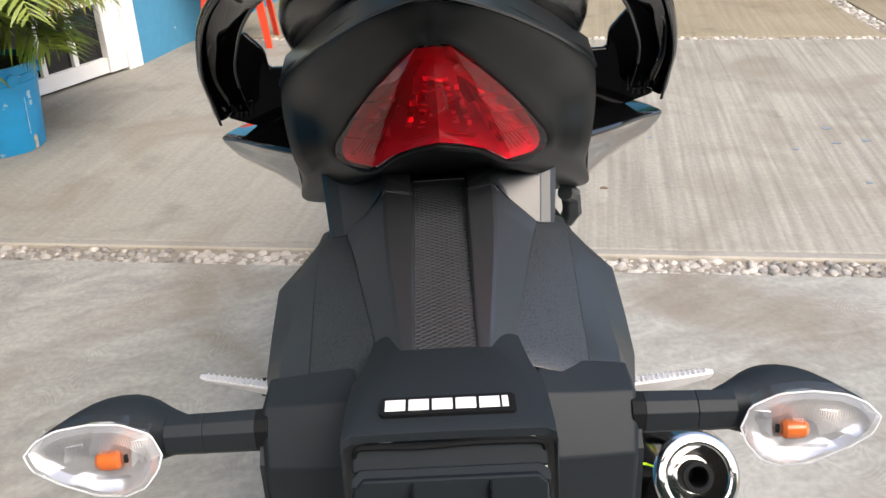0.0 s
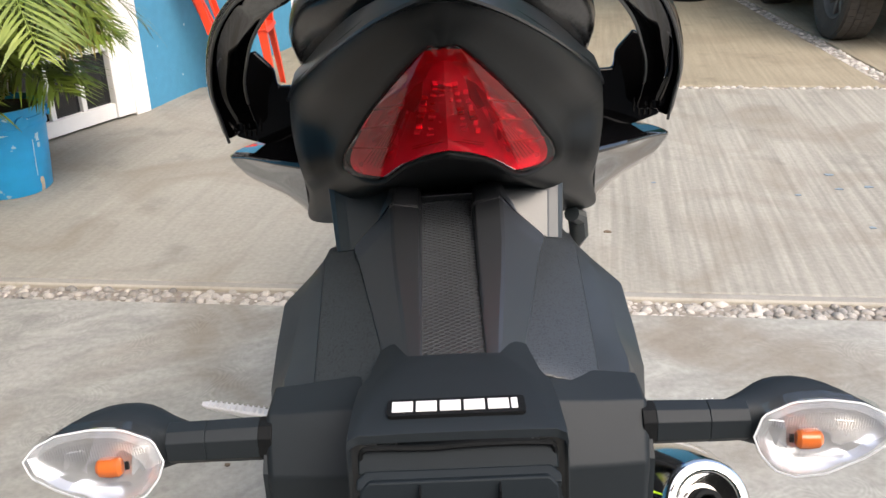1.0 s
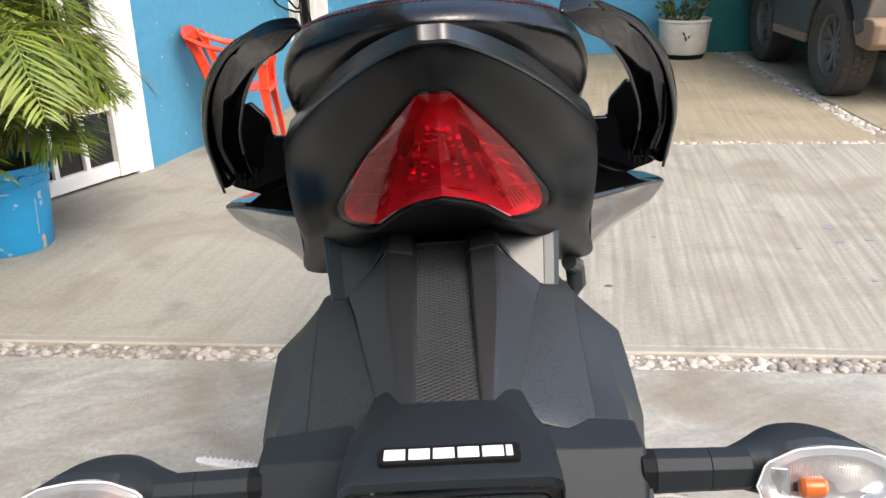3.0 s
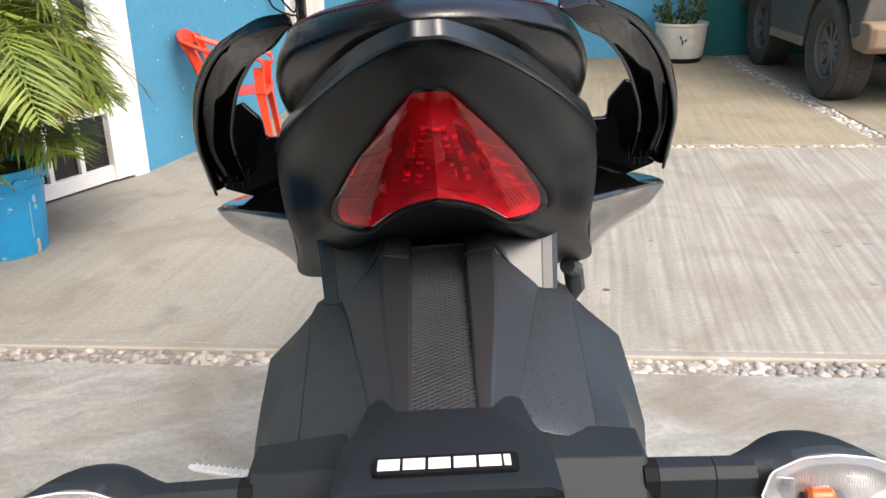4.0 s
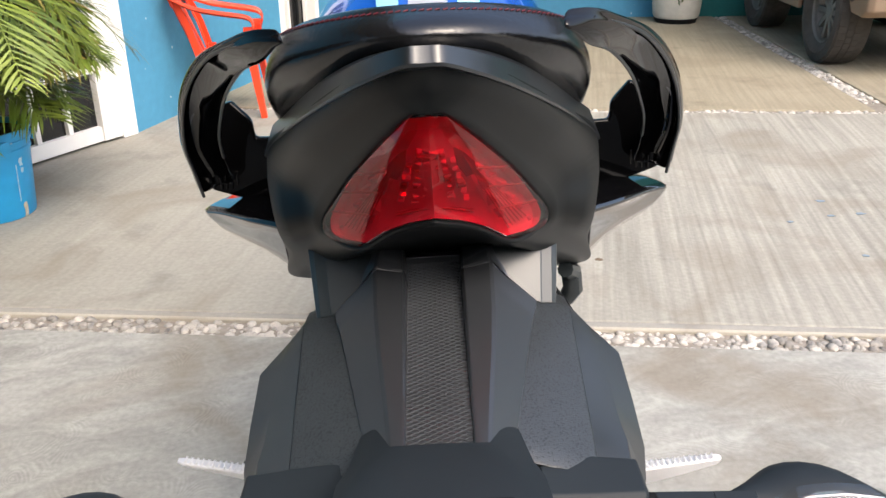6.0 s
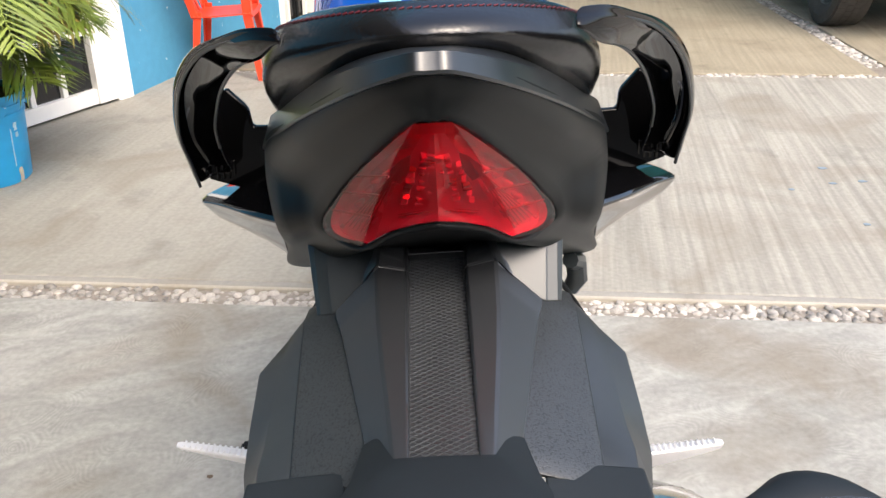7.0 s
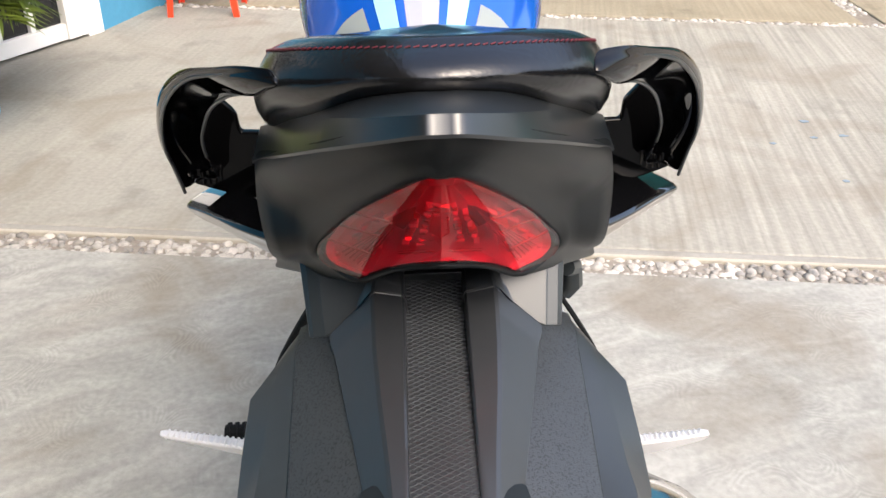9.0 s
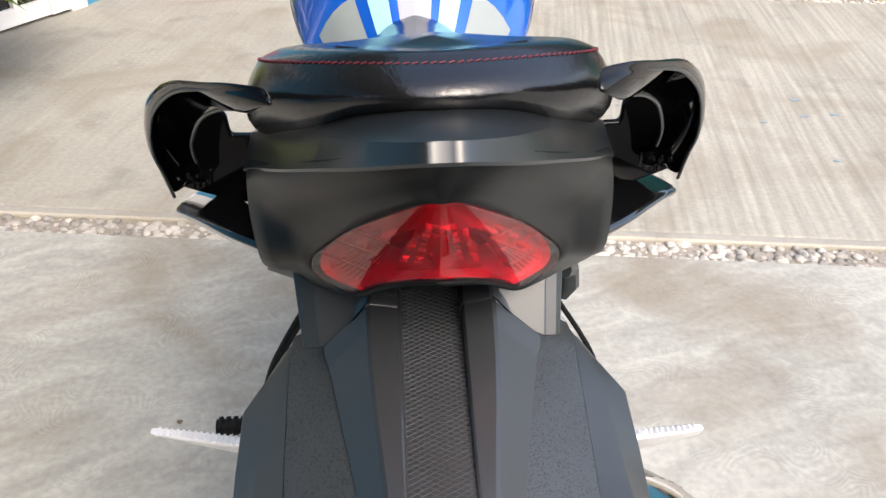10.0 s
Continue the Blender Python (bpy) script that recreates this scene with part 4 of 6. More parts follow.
        for y, xe, ze, xa, za, xb, zb in ((0.040, 0.0800, 0.7600, 0.0822, 0.757, 0.0842, 0.754), (0.026, 0.0812, 0.7680, 0.0855, 0.762, 0.0900, 0.7545), (0.010, 0.0814, 0.7700, 0.0895, 0.7620, 0.0965, 0.7545), (-0.014, 0.0806, 0.7654, 0.0925, 0.7592, 0.1062, 0.7530),
                                          (-0.045, 0.0793, 0.7592, 0.0945, 0.7492, 0.1080, 0.7390), (-0.070, 0.0783, 0.7542, 0.0945, 0.7448, 0.1088, 0.7268), (-0.090, 0.0775, 0.7502, 0.0940, 0.7470, 0.1050, 0.7220), (-0.107, 0.0768, 0.7468, 0.0923, 0.7462, 0.1000, 0.7170), (-0.112, 0.0765, 0.7400, 0.0915, 0.7380, 0.0980, 0.7120)):
            skirt.append(at(((xe, y, ze - 0.0004), (xa, y, za), (xa + 0.001, y, za - 0.0008), (xb - 0.0008, y, zb + 0.0008), (xb, y, zb - 0.0006), (xb - 0.0008, y, zb - 0.003), (xb - 0.002, y, zb - 0.014))))
        bm = bmesh.new()
        grid(bm, skirt)
        part("skirt", bm, M_SKIRT, top, "smooth satin outer skirt", sharp=24, thick=0.003)
    # Sheet added to block light from ahead and keep the fender top dark.
    bm = bmesh.new()
    grid(bm, [[(x, 0.047, 0.765), (x, 0.048, 0.845)] for x in (-0.076, -0.03, 0.0, 0.03, 0.076)])
    part("light_block", bm, M_RUBBER, top, thick=0.002)
    bm = bmesh.new()
    box(bm, (-0.018, 0.030, floor(0.03) - 0.001), (0.018, 0.033, floor(0.03) + 0.0035))
    part("channel_end", bm, M_TRIM, top, bevel=0.0006)


rear_fender()


OFF = Matrix.Translation((-0.003, 0, 0.74)) @ pose(0, 0, 0, 0, 0.6, 0) @ Matrix.Translation((0, 0, -0.74))


def plate_bracket():
    top = holder("plate_bracket")
    top.parent = bike
    top.matrix_local = OFF
    top["label"] = "matte black number plate bracket"
    # hood over the plate
    rows = []
    for y, w0, z0, w1, z1 in ((-0.124, 0.0232, 0.7755, 0.0386, 0.7665), (-0.128, 0.0255, 0.7768, 0.0425, 0.7685), (-0.145, 0.0310, 0.7786, 0.0460, 0.7730), (-0.165, 0.0355, 0.7790, 0.0470, 0.7757), (-0.186, 0.0415, 0.7782, 0.0474, 0.7768), (-0.191, 0.0430, 0.7772, 0.0472, 0.7762)):
        half = [Vector((0, y, z0 + 0.0005)), Vector((w0 * 0.6, y, z0 + 0.0003)), Vector((w0, y, z0)), Vector((w0 * 0.45 + w1 * 0.55, y - 0.001, z0 * 0.42 + z1 * 0.58)), Vector((w1, y - 0.002, z1)), Vector((w1 + 0.0008, y - 0.003, z1 - 0.004)), Vector((w1 + 0.0020, y - 0.004, z1 - 0.040))]
        rows.append(both_sides(half))
    # front edge dips forward at the sides
    for p in rows[0]:
        if abs(p.x) > 0.03:
            p.y += 0.024
    rows.append([Vector((p.x * 0.99, p.y - 0.0005, p.z - 0.004)) for p in rows[-1]])
    bm = bmesh.new()
    grid(bm, rows)
    part("hood", bm, M_BRACKET, top, sharp=50, thick=0.0025, bevel=0.0014)
    # plate holder face, stepped
    for (w, ya, za, yb, zb, d) in ((0.0435, -0.189, 0.7705, -0.1965, 0.7605, 0.006), (0.0440, -0.1965, 0.7630, -0.2040, 0.7590, 0.006), (0.0425, -0.2035, 0.7620, -0.230, 0.680, 0.006)):
        a, b = Vector((0, ya, za)), Vector((0, yb, zb))
        d_ = (b - a).normalized()
        nn = Vector((0, d_.z, -d_.y))
        bm = bmesh.new()
        vs = []
        for off in (0, d):
            ring = []
            for x, q in ((-w, b), (w, b), (w, a + d_ * 0.004), (w - 0.004, a), (-w + 0.004, a), (-w, a + d_ * 0.004)):
                ring.append(Vector((x, q.y, q.z)) - nn * -off * -1)
            vs.append(ring)
        g = grid(bm, vs, closed=True)
        cap(bm, g[0])
        cap(bm, g[1][::-1])
        part("plate_holder", bm, M_HOLDER, top, bevel=0.001)
    bm = bmesh.new()
    tube(bm, smooth_line([(-0.0425, -0.1915, 0.7640), (-0.0415, -0.1918, 0.7695), (-0.036, -0.1920, 0.7712), (-0.012, -0.1922, 0.7706), (0.010, -0.1920, 0.7716), (0.036, -0.1920, 0.7712), (0.0415, -0.1918, 0.7695), (0.0425, -0.1915, 0.7640)], 40), 0.0013, 6)
    part("gasket", bm, M_RUBBER, top, "wavy black rubber gasket")
    for x in (-0.0165, 0.0175):
        bm = bmesh.new()
        box(bm, (x - 0.0004, -0.2105, 0.735), (x + 0.0004, -0.2030, 0.7605))
        part("holder_seam", bm, M_RUBBER, top, "thin dark seam")
    # badge: recessed dark plate with plain white bars
    m = Matrix.Translation((0.0002, -0.1755, 0.7797)) @ pose(0, 0, 0, -1.5, 0, 0)
    bm = bmesh.new()
    ring = []
    for cx, cy, a0 in ((0.0285, 0.0080, 0), (-0.0285, 0.0080, 90), (-0.0285, -0.0080, 180), (0.0285, -0.0080, 270)):
        for k in range(5):
            a = radians(a0 + k * 22.5)
            ring.append((cx + 0.0022 * math.cos(a), cy * 0.55 + 0.0022 * math.sin(a)))
    g = grid(bm, [[m @ Vector((x, y, z)) for x, y in ring] for z in (-0.001, 0.0008)], closed=True)
    cap(bm, g[1])
    part("badge", bm, M_RUBBER, top, "small black badge with plain white bars")
    for k in range(6):
        bm = bmesh.new()
        w = 0.0047 if k < 5 else 0.0015
        c = -0.0240 + 0.0107 * k - (0.0036 if k == 5 else 0)
        box(bm, (c - w, -0.0040, 0.0006), (c + w, 0.0040, 0.0014), m)
        part("badge_bar", bm, M_BADGE, top, "plain white bar", bevel=0.0006)
    for s in (1, -1):
        a = [(0.0472, -0.1100, 0.7575), (0.073, -0.1045, 0.7508), (0.096, -0.1060, 0.7490), (0.0985, -0.108, 0.742)]
        b = [(0.047, -0.1335, 0.7530), (0.074, -0.1300, 0.7495), (0.0960, -0.1275, 0.7475), (0.0990, -0.1270, 0.7420)]
        c = [(0.049, -0.1530, 0.7275), (0.072, -0.1510, 0.7262), (0.0938, -0.1480, 0.7250), (0.0965, -0.1460, 0.7235)]
        d = [(0.050, -0.1550, 0.690), (0.072, -0.1535, 0.690), (0.0935, -0.151, 0.690), (0.0960, -0.148, 0.690)]
        e = [(x, y + 0.012, z - 0.012) for x, y, z in a]
        soft_b = [(x, y - 0.0022, z - 0.0010) for x, y, z in b]
        soft_c = [(x, y - 0.0015, z - 0.003) for x, y, z in c]
        bm = bmesh.new()
        grid(bm, [[Vector((x * s, y, z)) for x, y, z in r] for r in (e, a, b, soft_b, c, soft_c, d)])
        part("shoulder", bm, M_BRACKET, top, sharp=60, thick=0.003, bevel=0.0012)
        bm = bmesh.new()
        ring = [Vector((0.0988 * s, y, z)) for y, z in ((-0.100, 0.735), (-0.108, 0.7415), (-0.127, 0.7415), (-0.146, 0.7235), (-0.148, 0.69), (-0.10, 0.69))]
        ring2 = [Vector((p.x - 0.006 * s, p.y, p.z)) for p in ring]
        g = grid(bm, [ring2, ring], closed=True)
        cap(bm, g[1])
        part("shoulder_end", bm, M_BRACKET, top, sharp=20)


plate_bracket()


def turn_signal(s):
    top = holder("turn_signal")
    top.parent = bike
    top.matrix_local = OFF
    top["label"] = "black turn signal with a clear lens and amber bulb"

    def side(pts):
        return [Vector((p[0] * s, p[1], p[2])) for p in pts]

    # octagonal stem in two lengths
    def stem(x0, x1, grow, mat, name):
        bm = bmesh.new()
        rows = []
        for x, g in ((x0, grow), (x1, grow * 0.96)):
            f = (x - 0.097) / 0.04
            c = Vector((x, -0.130 - 0.001 * f, 0.7340))
            rows.append(side([(c.x, c.y + a * g, c.z + b * g) for a, b in ((0.4, 1.0), (-0.35, 0.92), (-0.8, 0.5), (-0.85, -0.5), (-0.4, -1), (0.5, -1), (0.9, -0.4), (0.9, 0.5))]))
        g2 = grid(bm, rows, closed=True)
        cap(bm, g2[0][::-1])
        cap(bm, g2[1])
        part(name, bm, mat, top, sharp=20, bevel=0.0005)

    stem(0.094, 0.1012, 0.0109, M_RUBBER, "collar")
    stem(0.101, 0.128, 0.0106, M_BRACKET, "stem")
    stem(0.128, 0.148, 0.0103, M_BRACKET, "neck")
    # housing: rings across x, pointed at the outer end
    rings = []
    for x, cy, cz, ry, rz in ((0.134, -0.130, 0.7340, 0.0085, 0.0092), (0.144, -0.127, 0.7325, 0.0120, 0.0110), (0.154, -0.122, 0.7290, 0.0175, 0.0135), (0.164, -0.118, 0.7290, 0.0220, 0.0165), (0.178, -0.118, 0.7305, 0.0210, 0.0170), (0.192, -0.123, 0.7325, 0.0175, 0.0150), (0.205, -0.134, 0.7345, 0.0100, 0.0095), (0.2140, -0.142, 0.7375, 0.0028, 0.0030)):
        ring = []
        for k in range(16):
            a = 2 * math.pi * k / 16
            ca, sa = math.cos(a), math.sin(a)
            z = cz + rz * sa
            ring.append((x, max(cy + ry * ca, -0.1365 - (0.7335 - z) * 0.42 - (x - 0.175) * 0.06), z))
        rings.append(side(ring))
    bm = bmesh.new()
    g2 = grid(bm, rings, closed=True)
    cap(bm, g2[0][::-1])
    cap(bm, g2[-1])
    part("housing", bm, M_BRACKET, top, sharp=70, sub=1)
    # lens dome on the rear face: outline in x, z
    outline = [(0.1470, 0.7340), (0.152, 0.744), (0.167, 0.7500), (0.1835, 0.7512), (0.200, 0.7495), (0.2105, 0.7450), (0.2165, 0.7385), (0.2125, 0.7310), (0.200, 0.7240), (0.181, 0.7168), (0.1665, 0.7155), (0.1565, 0.7185), (0.1495, 0.7265)]
    outline = [(p.x, p.z) for p in even_line([(x, 0, z) for x, z in outline + outline[:1]], 53)[:-1]]
    cx, cz = 0.178, 0.7335

    def lens_ring(f, y):
        return side([(cx + (x - cx) * f, y - 0.003 - (cz - z) * 0.42 * f - (x - cx) * 0.06, cz + (z - cz) * f) for x, z in outline])

    bm = bmesh.new()
    g2 = grid(bm, [lens_ring(1.0, -0.137), lens_ring(1.0, -0.1440), lens_ring(0.975, -0.1460), lens_ring(0.80, -0.1500), lens_ring(0.72, -0.1512), lens_ring(0.45, -0.1530), lens_ring(0.2, -0.1535)], closed=True)
    cap(bm, g2[-1])
    part("lens", bm, M_CLEAR, top, "clear faceted plastic lens", sharp=12, face=(0, -1, 0))
    # clear rim, coloured white for what it reflects
    bm = bmesh.new()
    ring = lens_ring(0.992, -0.1452)
    tube(bm, ring + ring[:2], 0.0005, 6, caps=False)
    part("lens_rim", bm, M_RIM_GLARE, top, "lens rim whitened to imitate its reflections")
    bm = bmesh.new()
    rings = [lens_ring(0.96, -0.1440), lens_ring(0.88, -0.1402), lens_ring(0.66, -0.1390), lens_ring(0.4, -0.1383), lens_ring(0.2, -0.1382)]
    for k, r in enumerate(rings):
        for i, p in enumerate(r):
            p.y += 0.0010 * ((i // 5 + k) % 2)
    g2 = grid(bm, rings, closed=True)
    cap(bm, g2[-1])
    part("reflector", bm, M_BOWL, top, "silvered reflector", sharp=50)
    # clear border, half covered in white for what it reflects
    bm = bmesh.new()
    grid(bm, [lens_ring(0.985, -0.1448), lens_ring(0.955, -0.1462), lens_ring(0.875, -0.1478), lens_ring(0.84, -0.1470)], closed=True)
    part("lens_border", bm, M_BORDER_GLARE, top, "lens border whitened to imitate its reflections", sharp=30)
    bm = bmesh.new()
    for k in range(38):
        x = 0.155 + k * 0.0013
        bow = math.sin(math.pi * k / 37)
        tube(bm, side([(x, -0.1490 - (x - cx) * 0.06, 0.7385 + 0.002 * (1 - bow)), (x + 0.0016, -0.1462 - (x - cx) * 0.06, 0.7425 + 0.0045 * bow)]), 0.00024, 5)
    for k in range(22):
        x = 0.164 + k * 0.0012
        tube(bm, side([(x, -0.1510 - (x - cx) * 0.06, 0.7235), (x + 0.0012, -0.1515 - (x - cx) * 0.06, 0.7265)]), 0.00024, 5)
    tagged(part("fluting", bm, M_FLUTE, top, "fine vertical flutes"), kind="stuff")
    bm = bmesh.new()
    tube(bm, side([(0.1685, -0.1455, 0.7318), (0.1700, -0.1458, 0.7318), (0.1745, -0.146, 0.7318), (0.1790, -0.146, 0.7318), (0.1808, -0.146, 0.7318)]), [0.0036, 0.0050, 0.0053, 0.0050, 0.0034], 14)
    part("bulb", bm, M_AMBER, top, "amber bulb")
    bm = bmesh.new()
    tube(bm, side([(0.1655, -0.1450, 0.7318), (0.1672, -0.1455, 0.7318)]), 0.0022, 10)
    part("bulb_socket", bm, M_RUBBER, top, "dark bulb socket")
    # folded facets at both ends of the bowl
    for k, (x0, x1) in enumerate(((0.1535, 0.1600), (0.1605, 0.1655), (0.1870, 0.1935), (0.1940, 0.2000))):
        bm = bmesh.new()
        lean = (0.003, -0.002, 0.002, -0.003)[k]
        quad = [(x0, -0.1425 - (x0 - cx) * 0.06, 0.7255), (x1, -0.1445 - (x1 - cx) * 0.06, 0.7245), (x1 + lean, -0.1425 - (x1 - cx) * 0.06, 0.7390), (x0 + lean, -0.1405 - (x0 - cx) * 0.06, 0.7385)]
        g2 = grid(bm, [side(quad), side([(x, y + 0.0012, z) for x, y, z in quad])], closed=True)
        cap(bm, g2[0])
        cap(bm, g2[1][::-1])
        part("facet", bm, M_BOWL, top, "bright mirror facet")


for side_ in (1, -1):
    turn_signal(side_)


def foot_peg(s):
    top = holder("foot_peg")
    top.parent = bike
    top["label"] = "ribbed cast aluminium pillion foot peg"
    z0 = 0.507 - 0.014 * s

    tilt, sweep, belly = (0.10, 0.0, 1.0) if s > 0 else (0.20, 0.06, 0.5)
    z0 -= 0.089 * (tilt - 0.10)

    def up(x):
        return z0 + (x - 0.165) * tilt

    def back(x):
        return 0.212 + (x - 0.254) * sweep

    bm = bmesh.new()
    rows = []
    for x, h, d, deep in ((0.165, 0.006, 0.0065, 3.2), (0.19, 0.0055, 0.0062, 2.9), (0.22, 0.005, 0.0057, 2.2), (0.25, 0.004, 0.0045, 1.4), (0.254, 0.003, 0.003, 1.0)):
        rows.append([Vector((x * s, back(x) + a * d, up(x) + b * h)) for a, b in ((-1, 0.1), (-0.8, 0.5), (0.8, 0.5), (1, 0.1), (0.6, -deep * belly), (-0.6, -deep * belly))])
    g = grid(bm, rows, closed=True)
    cap(bm, g[0][::-1])
    cap(bm, g[-1])
    part("peg", bm, M_ALLOY, top, bevel=0.001)
    for k in range(15):
        bm = bmesh.new()
        x = 0.176 + k * 0.0051
        r = 0.0069 - 0.00014 * k
        tube(bm, [((x - 0.0008) * s, back(x), up(x)), ((x + 0.0008) * s, back(x), up(x) + 0.001)], r, 8)
        part("tooth", bm, M_ALLOY, top)
    bm = bmesh.new()
    tube(bm, [(0.168 * s, back(0.168), z0), (0.14 * s, 0.215, z0 - 0.003), (0.115 * s, 0.23, 0.53), (0.10 * s, 0.27, 0.60)], [0.009, 0.009, 0.011, 0.012], 8)
    part("hanger", bm, M_RUBBER, top)


for side_ in (1, -1):
    foot_peg(side_)
bm = bmesh.new()
tube(bm, [(-0.17, 0.30, 0.449), (-0.222, 0.30, 0.450)], [0.008, 0.008], 10)
for k in range(5):
    tube(bm, [(-0.186 - k * 0.0075, 0.30, 0.45), (-0.189 - k * 0.0075, 0.30, 0.45)], [0.0105, 0.0105], 10)
part("shift_peg", bm, M_RUBBER, bike, "ribbed black rubber peg")


def exhaust():
    top = holder("exhaust")
    top.parent = bike
    top["label"] = "chrome tipped exhaust silencer"
    a = Vector((0.192, 0.045, 0.521))
    d = Vector((-0.12, 0.80, -0.58)).normalized()
    m = Matrix.Translation(a) @ d.to_track_quat("Z", "Y").to_matrix().to_4x4()
    bm = bmesh.new()
    revolve(bm, [(0.0135, 0.05), (0.0135, 0.012), (0.0165, 0.014), (0.0215, 0.010), (0.0250, 0.002), (0.0262, -0.0006), (0.0275, -0.0012), (0.0335, 0.0), (0.0360, 0.0015), (0.0372, 0.005), (0.0415, 0.02), (0.0480, 0.05), (0.0520, 0.09)], 40, m)
    part("chrome_cap", bm, M_CHROME, top, "polished chrome end cap", sharp=60)
    bm = bmesh.new()
    revolve(bm, [(0.0008, 0.03), (0.0078, 0.03), (0.0082, 0.0006), (0.0092, -0.0006), (0.0125, -0.0004), (0.0135, 0.001), (0.0135, 0.035)], 24, m)
    part("outlet", bm, M_RUBBER, top, "black outlet pipe")
    bm = bmesh.new()
    revolve(bm, [(0.052, 0.088), (0.0525, 0.12), (0.053, 0.2), (0.052, 0.3), (0.035, 0.36), (0.02, 0.40), (0.02, 0.5)], 32, m)
    part("silencer", bm, M_GLOSS, top, "black silencer body")


exhaust()
bm = bmesh.new()
box(bm, (0.10, 0.065, 0.44), (0.163, 0.16, 0.524))
part("muffler_bracket", bm, M_GLOSS_BACK, bike, "black muffler bracket", bevel=0.006)
bm = bmesh.new()
tube(bm, smooth_line([(0.13, 0.062, 0.530), (0.148, 0.060, 0.526), (0.162, 0.060, 0.520), (0.167, 0.060, 0.508), (0.168, 0.060, 0.485)], 16), 0.0011, 6)
part("lime_edge", bm, M_LIME, bike, "thin lime green edge line")


for side_ in (1, -1):
    bm = bmesh.new()
    tube(bm, smooth_line([(0.080 * side_, 0.10, 0.745), (0.089 * side_, 0.10, 0.731), (0.103 * side_, 0.10, 0.707), (0.114 * side_, 0.10, 0.684), (0.120 * side_, 0.10, 0.655), (0.115 * side_, 0.11, 0.60)], 20), 0.0035 if side_ < 0 else 0.0018, 8)
    part("hose", bm, M_RUBBER, bike, "black hose beside the wheel")
    bm = bmesh.new()
    tube(bm, smooth_line([(0.078 * side_, 0.105, 0.735), (0.093 * side_, 0.105, 0.712), (0.104 * side_, 0.105, 0.690), (0.109 * side_, 0.105, 0.66)], 14), 0.0016, 6)
    part("bare_cable", bm, M_ALLOY, bike, "thin bright cable")
bm = bmesh.new()
tube(bm, [(0.092, 0.12, 0.748), (0.099, 0.138, 0.738), (0.101, 0.141, 0.722), (0.096, 0.142, 0.712)], [0.006, 0.008, 0.008, 0.006], 10)
part("tie_hook", bm, M_GREY_PLASTIC, bike, "dark grey luggage hook")


def wheel(name, centre, radius, width, rim_r, tyre_mat, rim_mat, parent, spokes=6, axis=(1, 0, 0), label="", tread=0):
    top = holder(name)
    if parent:
        top.parent = parent
    top["label"] = label
    m = Matrix.Translation(centre) @ Vector(axis).to_track_quat("Z", "Y").to_matrix().to_4x4()
    h = width / 2
    bm = bmesh.new()
    prof = [(rim_r, -h * 0.72), (rim_r + (radius - rim_r) * 0.5, -h), (radius * 0.955, -h * 0.93), (radius * 0.985, -h * 0.75), (radius, -h * 0.3), (radius, h * 0.3), (radius * 0.985, h * 0.75), (radius * 0.955, h * 0.93), (rim_r + (radius - rim_r) * 0.5, h), (rim_r, h * 0.72)]
    revolve(bm, prof, 56, m)
    part("tyre", bm, tyre_mat, top, sharp=30, thick=0.01)
    if tread:
        bm = bmesh.new()
        for k in range(tread):
            a = 2 * math.pi * k / tread
            for z0, z1 in ((-0.86, -0.44), (-0.36, -0.04), (0.04, 0.36), (0.44, 0.86)):
                r0 = radius * (0.997 if abs(z0 + z1) < 0.8 else 0.985)
                q = m @ Matrix.Rotation(a + 0.02 * z0 * 8, 4, "Z")
                wd = math.pi * radius / tread * 0.965
                box(bm, (r0 - 0.004, -wd, z0 * h), (r0 + 0.0035, wd, z1 * h), q)
        part("tread", bm, tyre_mat, top, "worn tread blocks")
    bm = bmesh.new()
    revolve(bm, [(rim_r, -h * 0.72), (rim_r * 0.95, -h * 0.6), (rim_r * 0.92, 0), (rim_r * 0.95, h * 0.6), (rim_r, h * 0.72)], 40, m)
    revolve(bm, [(0.001, h * 0.45), (rim_r * 0.2, h * 0.45), (rim_r * 0.24, h * 0.3), (rim_r * 0.24, -h * 0.5), (0.001, -h * 0.5)], 24, m)
    revolve(bm, [(rim_r * 0.2, h * 0.12), (rim_r * 0.5, h * 0.20), (rim_r * 0.62, h * 0.02), (rim_r * 0.80, h * 0.02), (rim_r * 0.94, h * 0.45)], 40, m)
    for k in range(spokes):
        q = m @ Matrix.Rotation(2 * math.pi * k / spokes, 4, "Z")
        box(bm, (rim_r * 0.18, -rim_r * 0.09, h * 0.1), (rim_r * 0.95, rim_r * 0.09, h * 0.42), q)
    part("rim", bm, rim_mat, top, bevel=0.003)
    return top


wheel("rear_wheel", (0, 0.22, 0.275), 0.275, 0.13, 0.20, M_RUBBER, M_RUBBER, bike, label="rear wheel with a wide black tyre")
wheel("front_wheel", (0, 1.38, 0.265), 0.265, 0.10, 0.20, M_RUBBER, M_RUBBER, bike, label="front wheel with a black tyre")


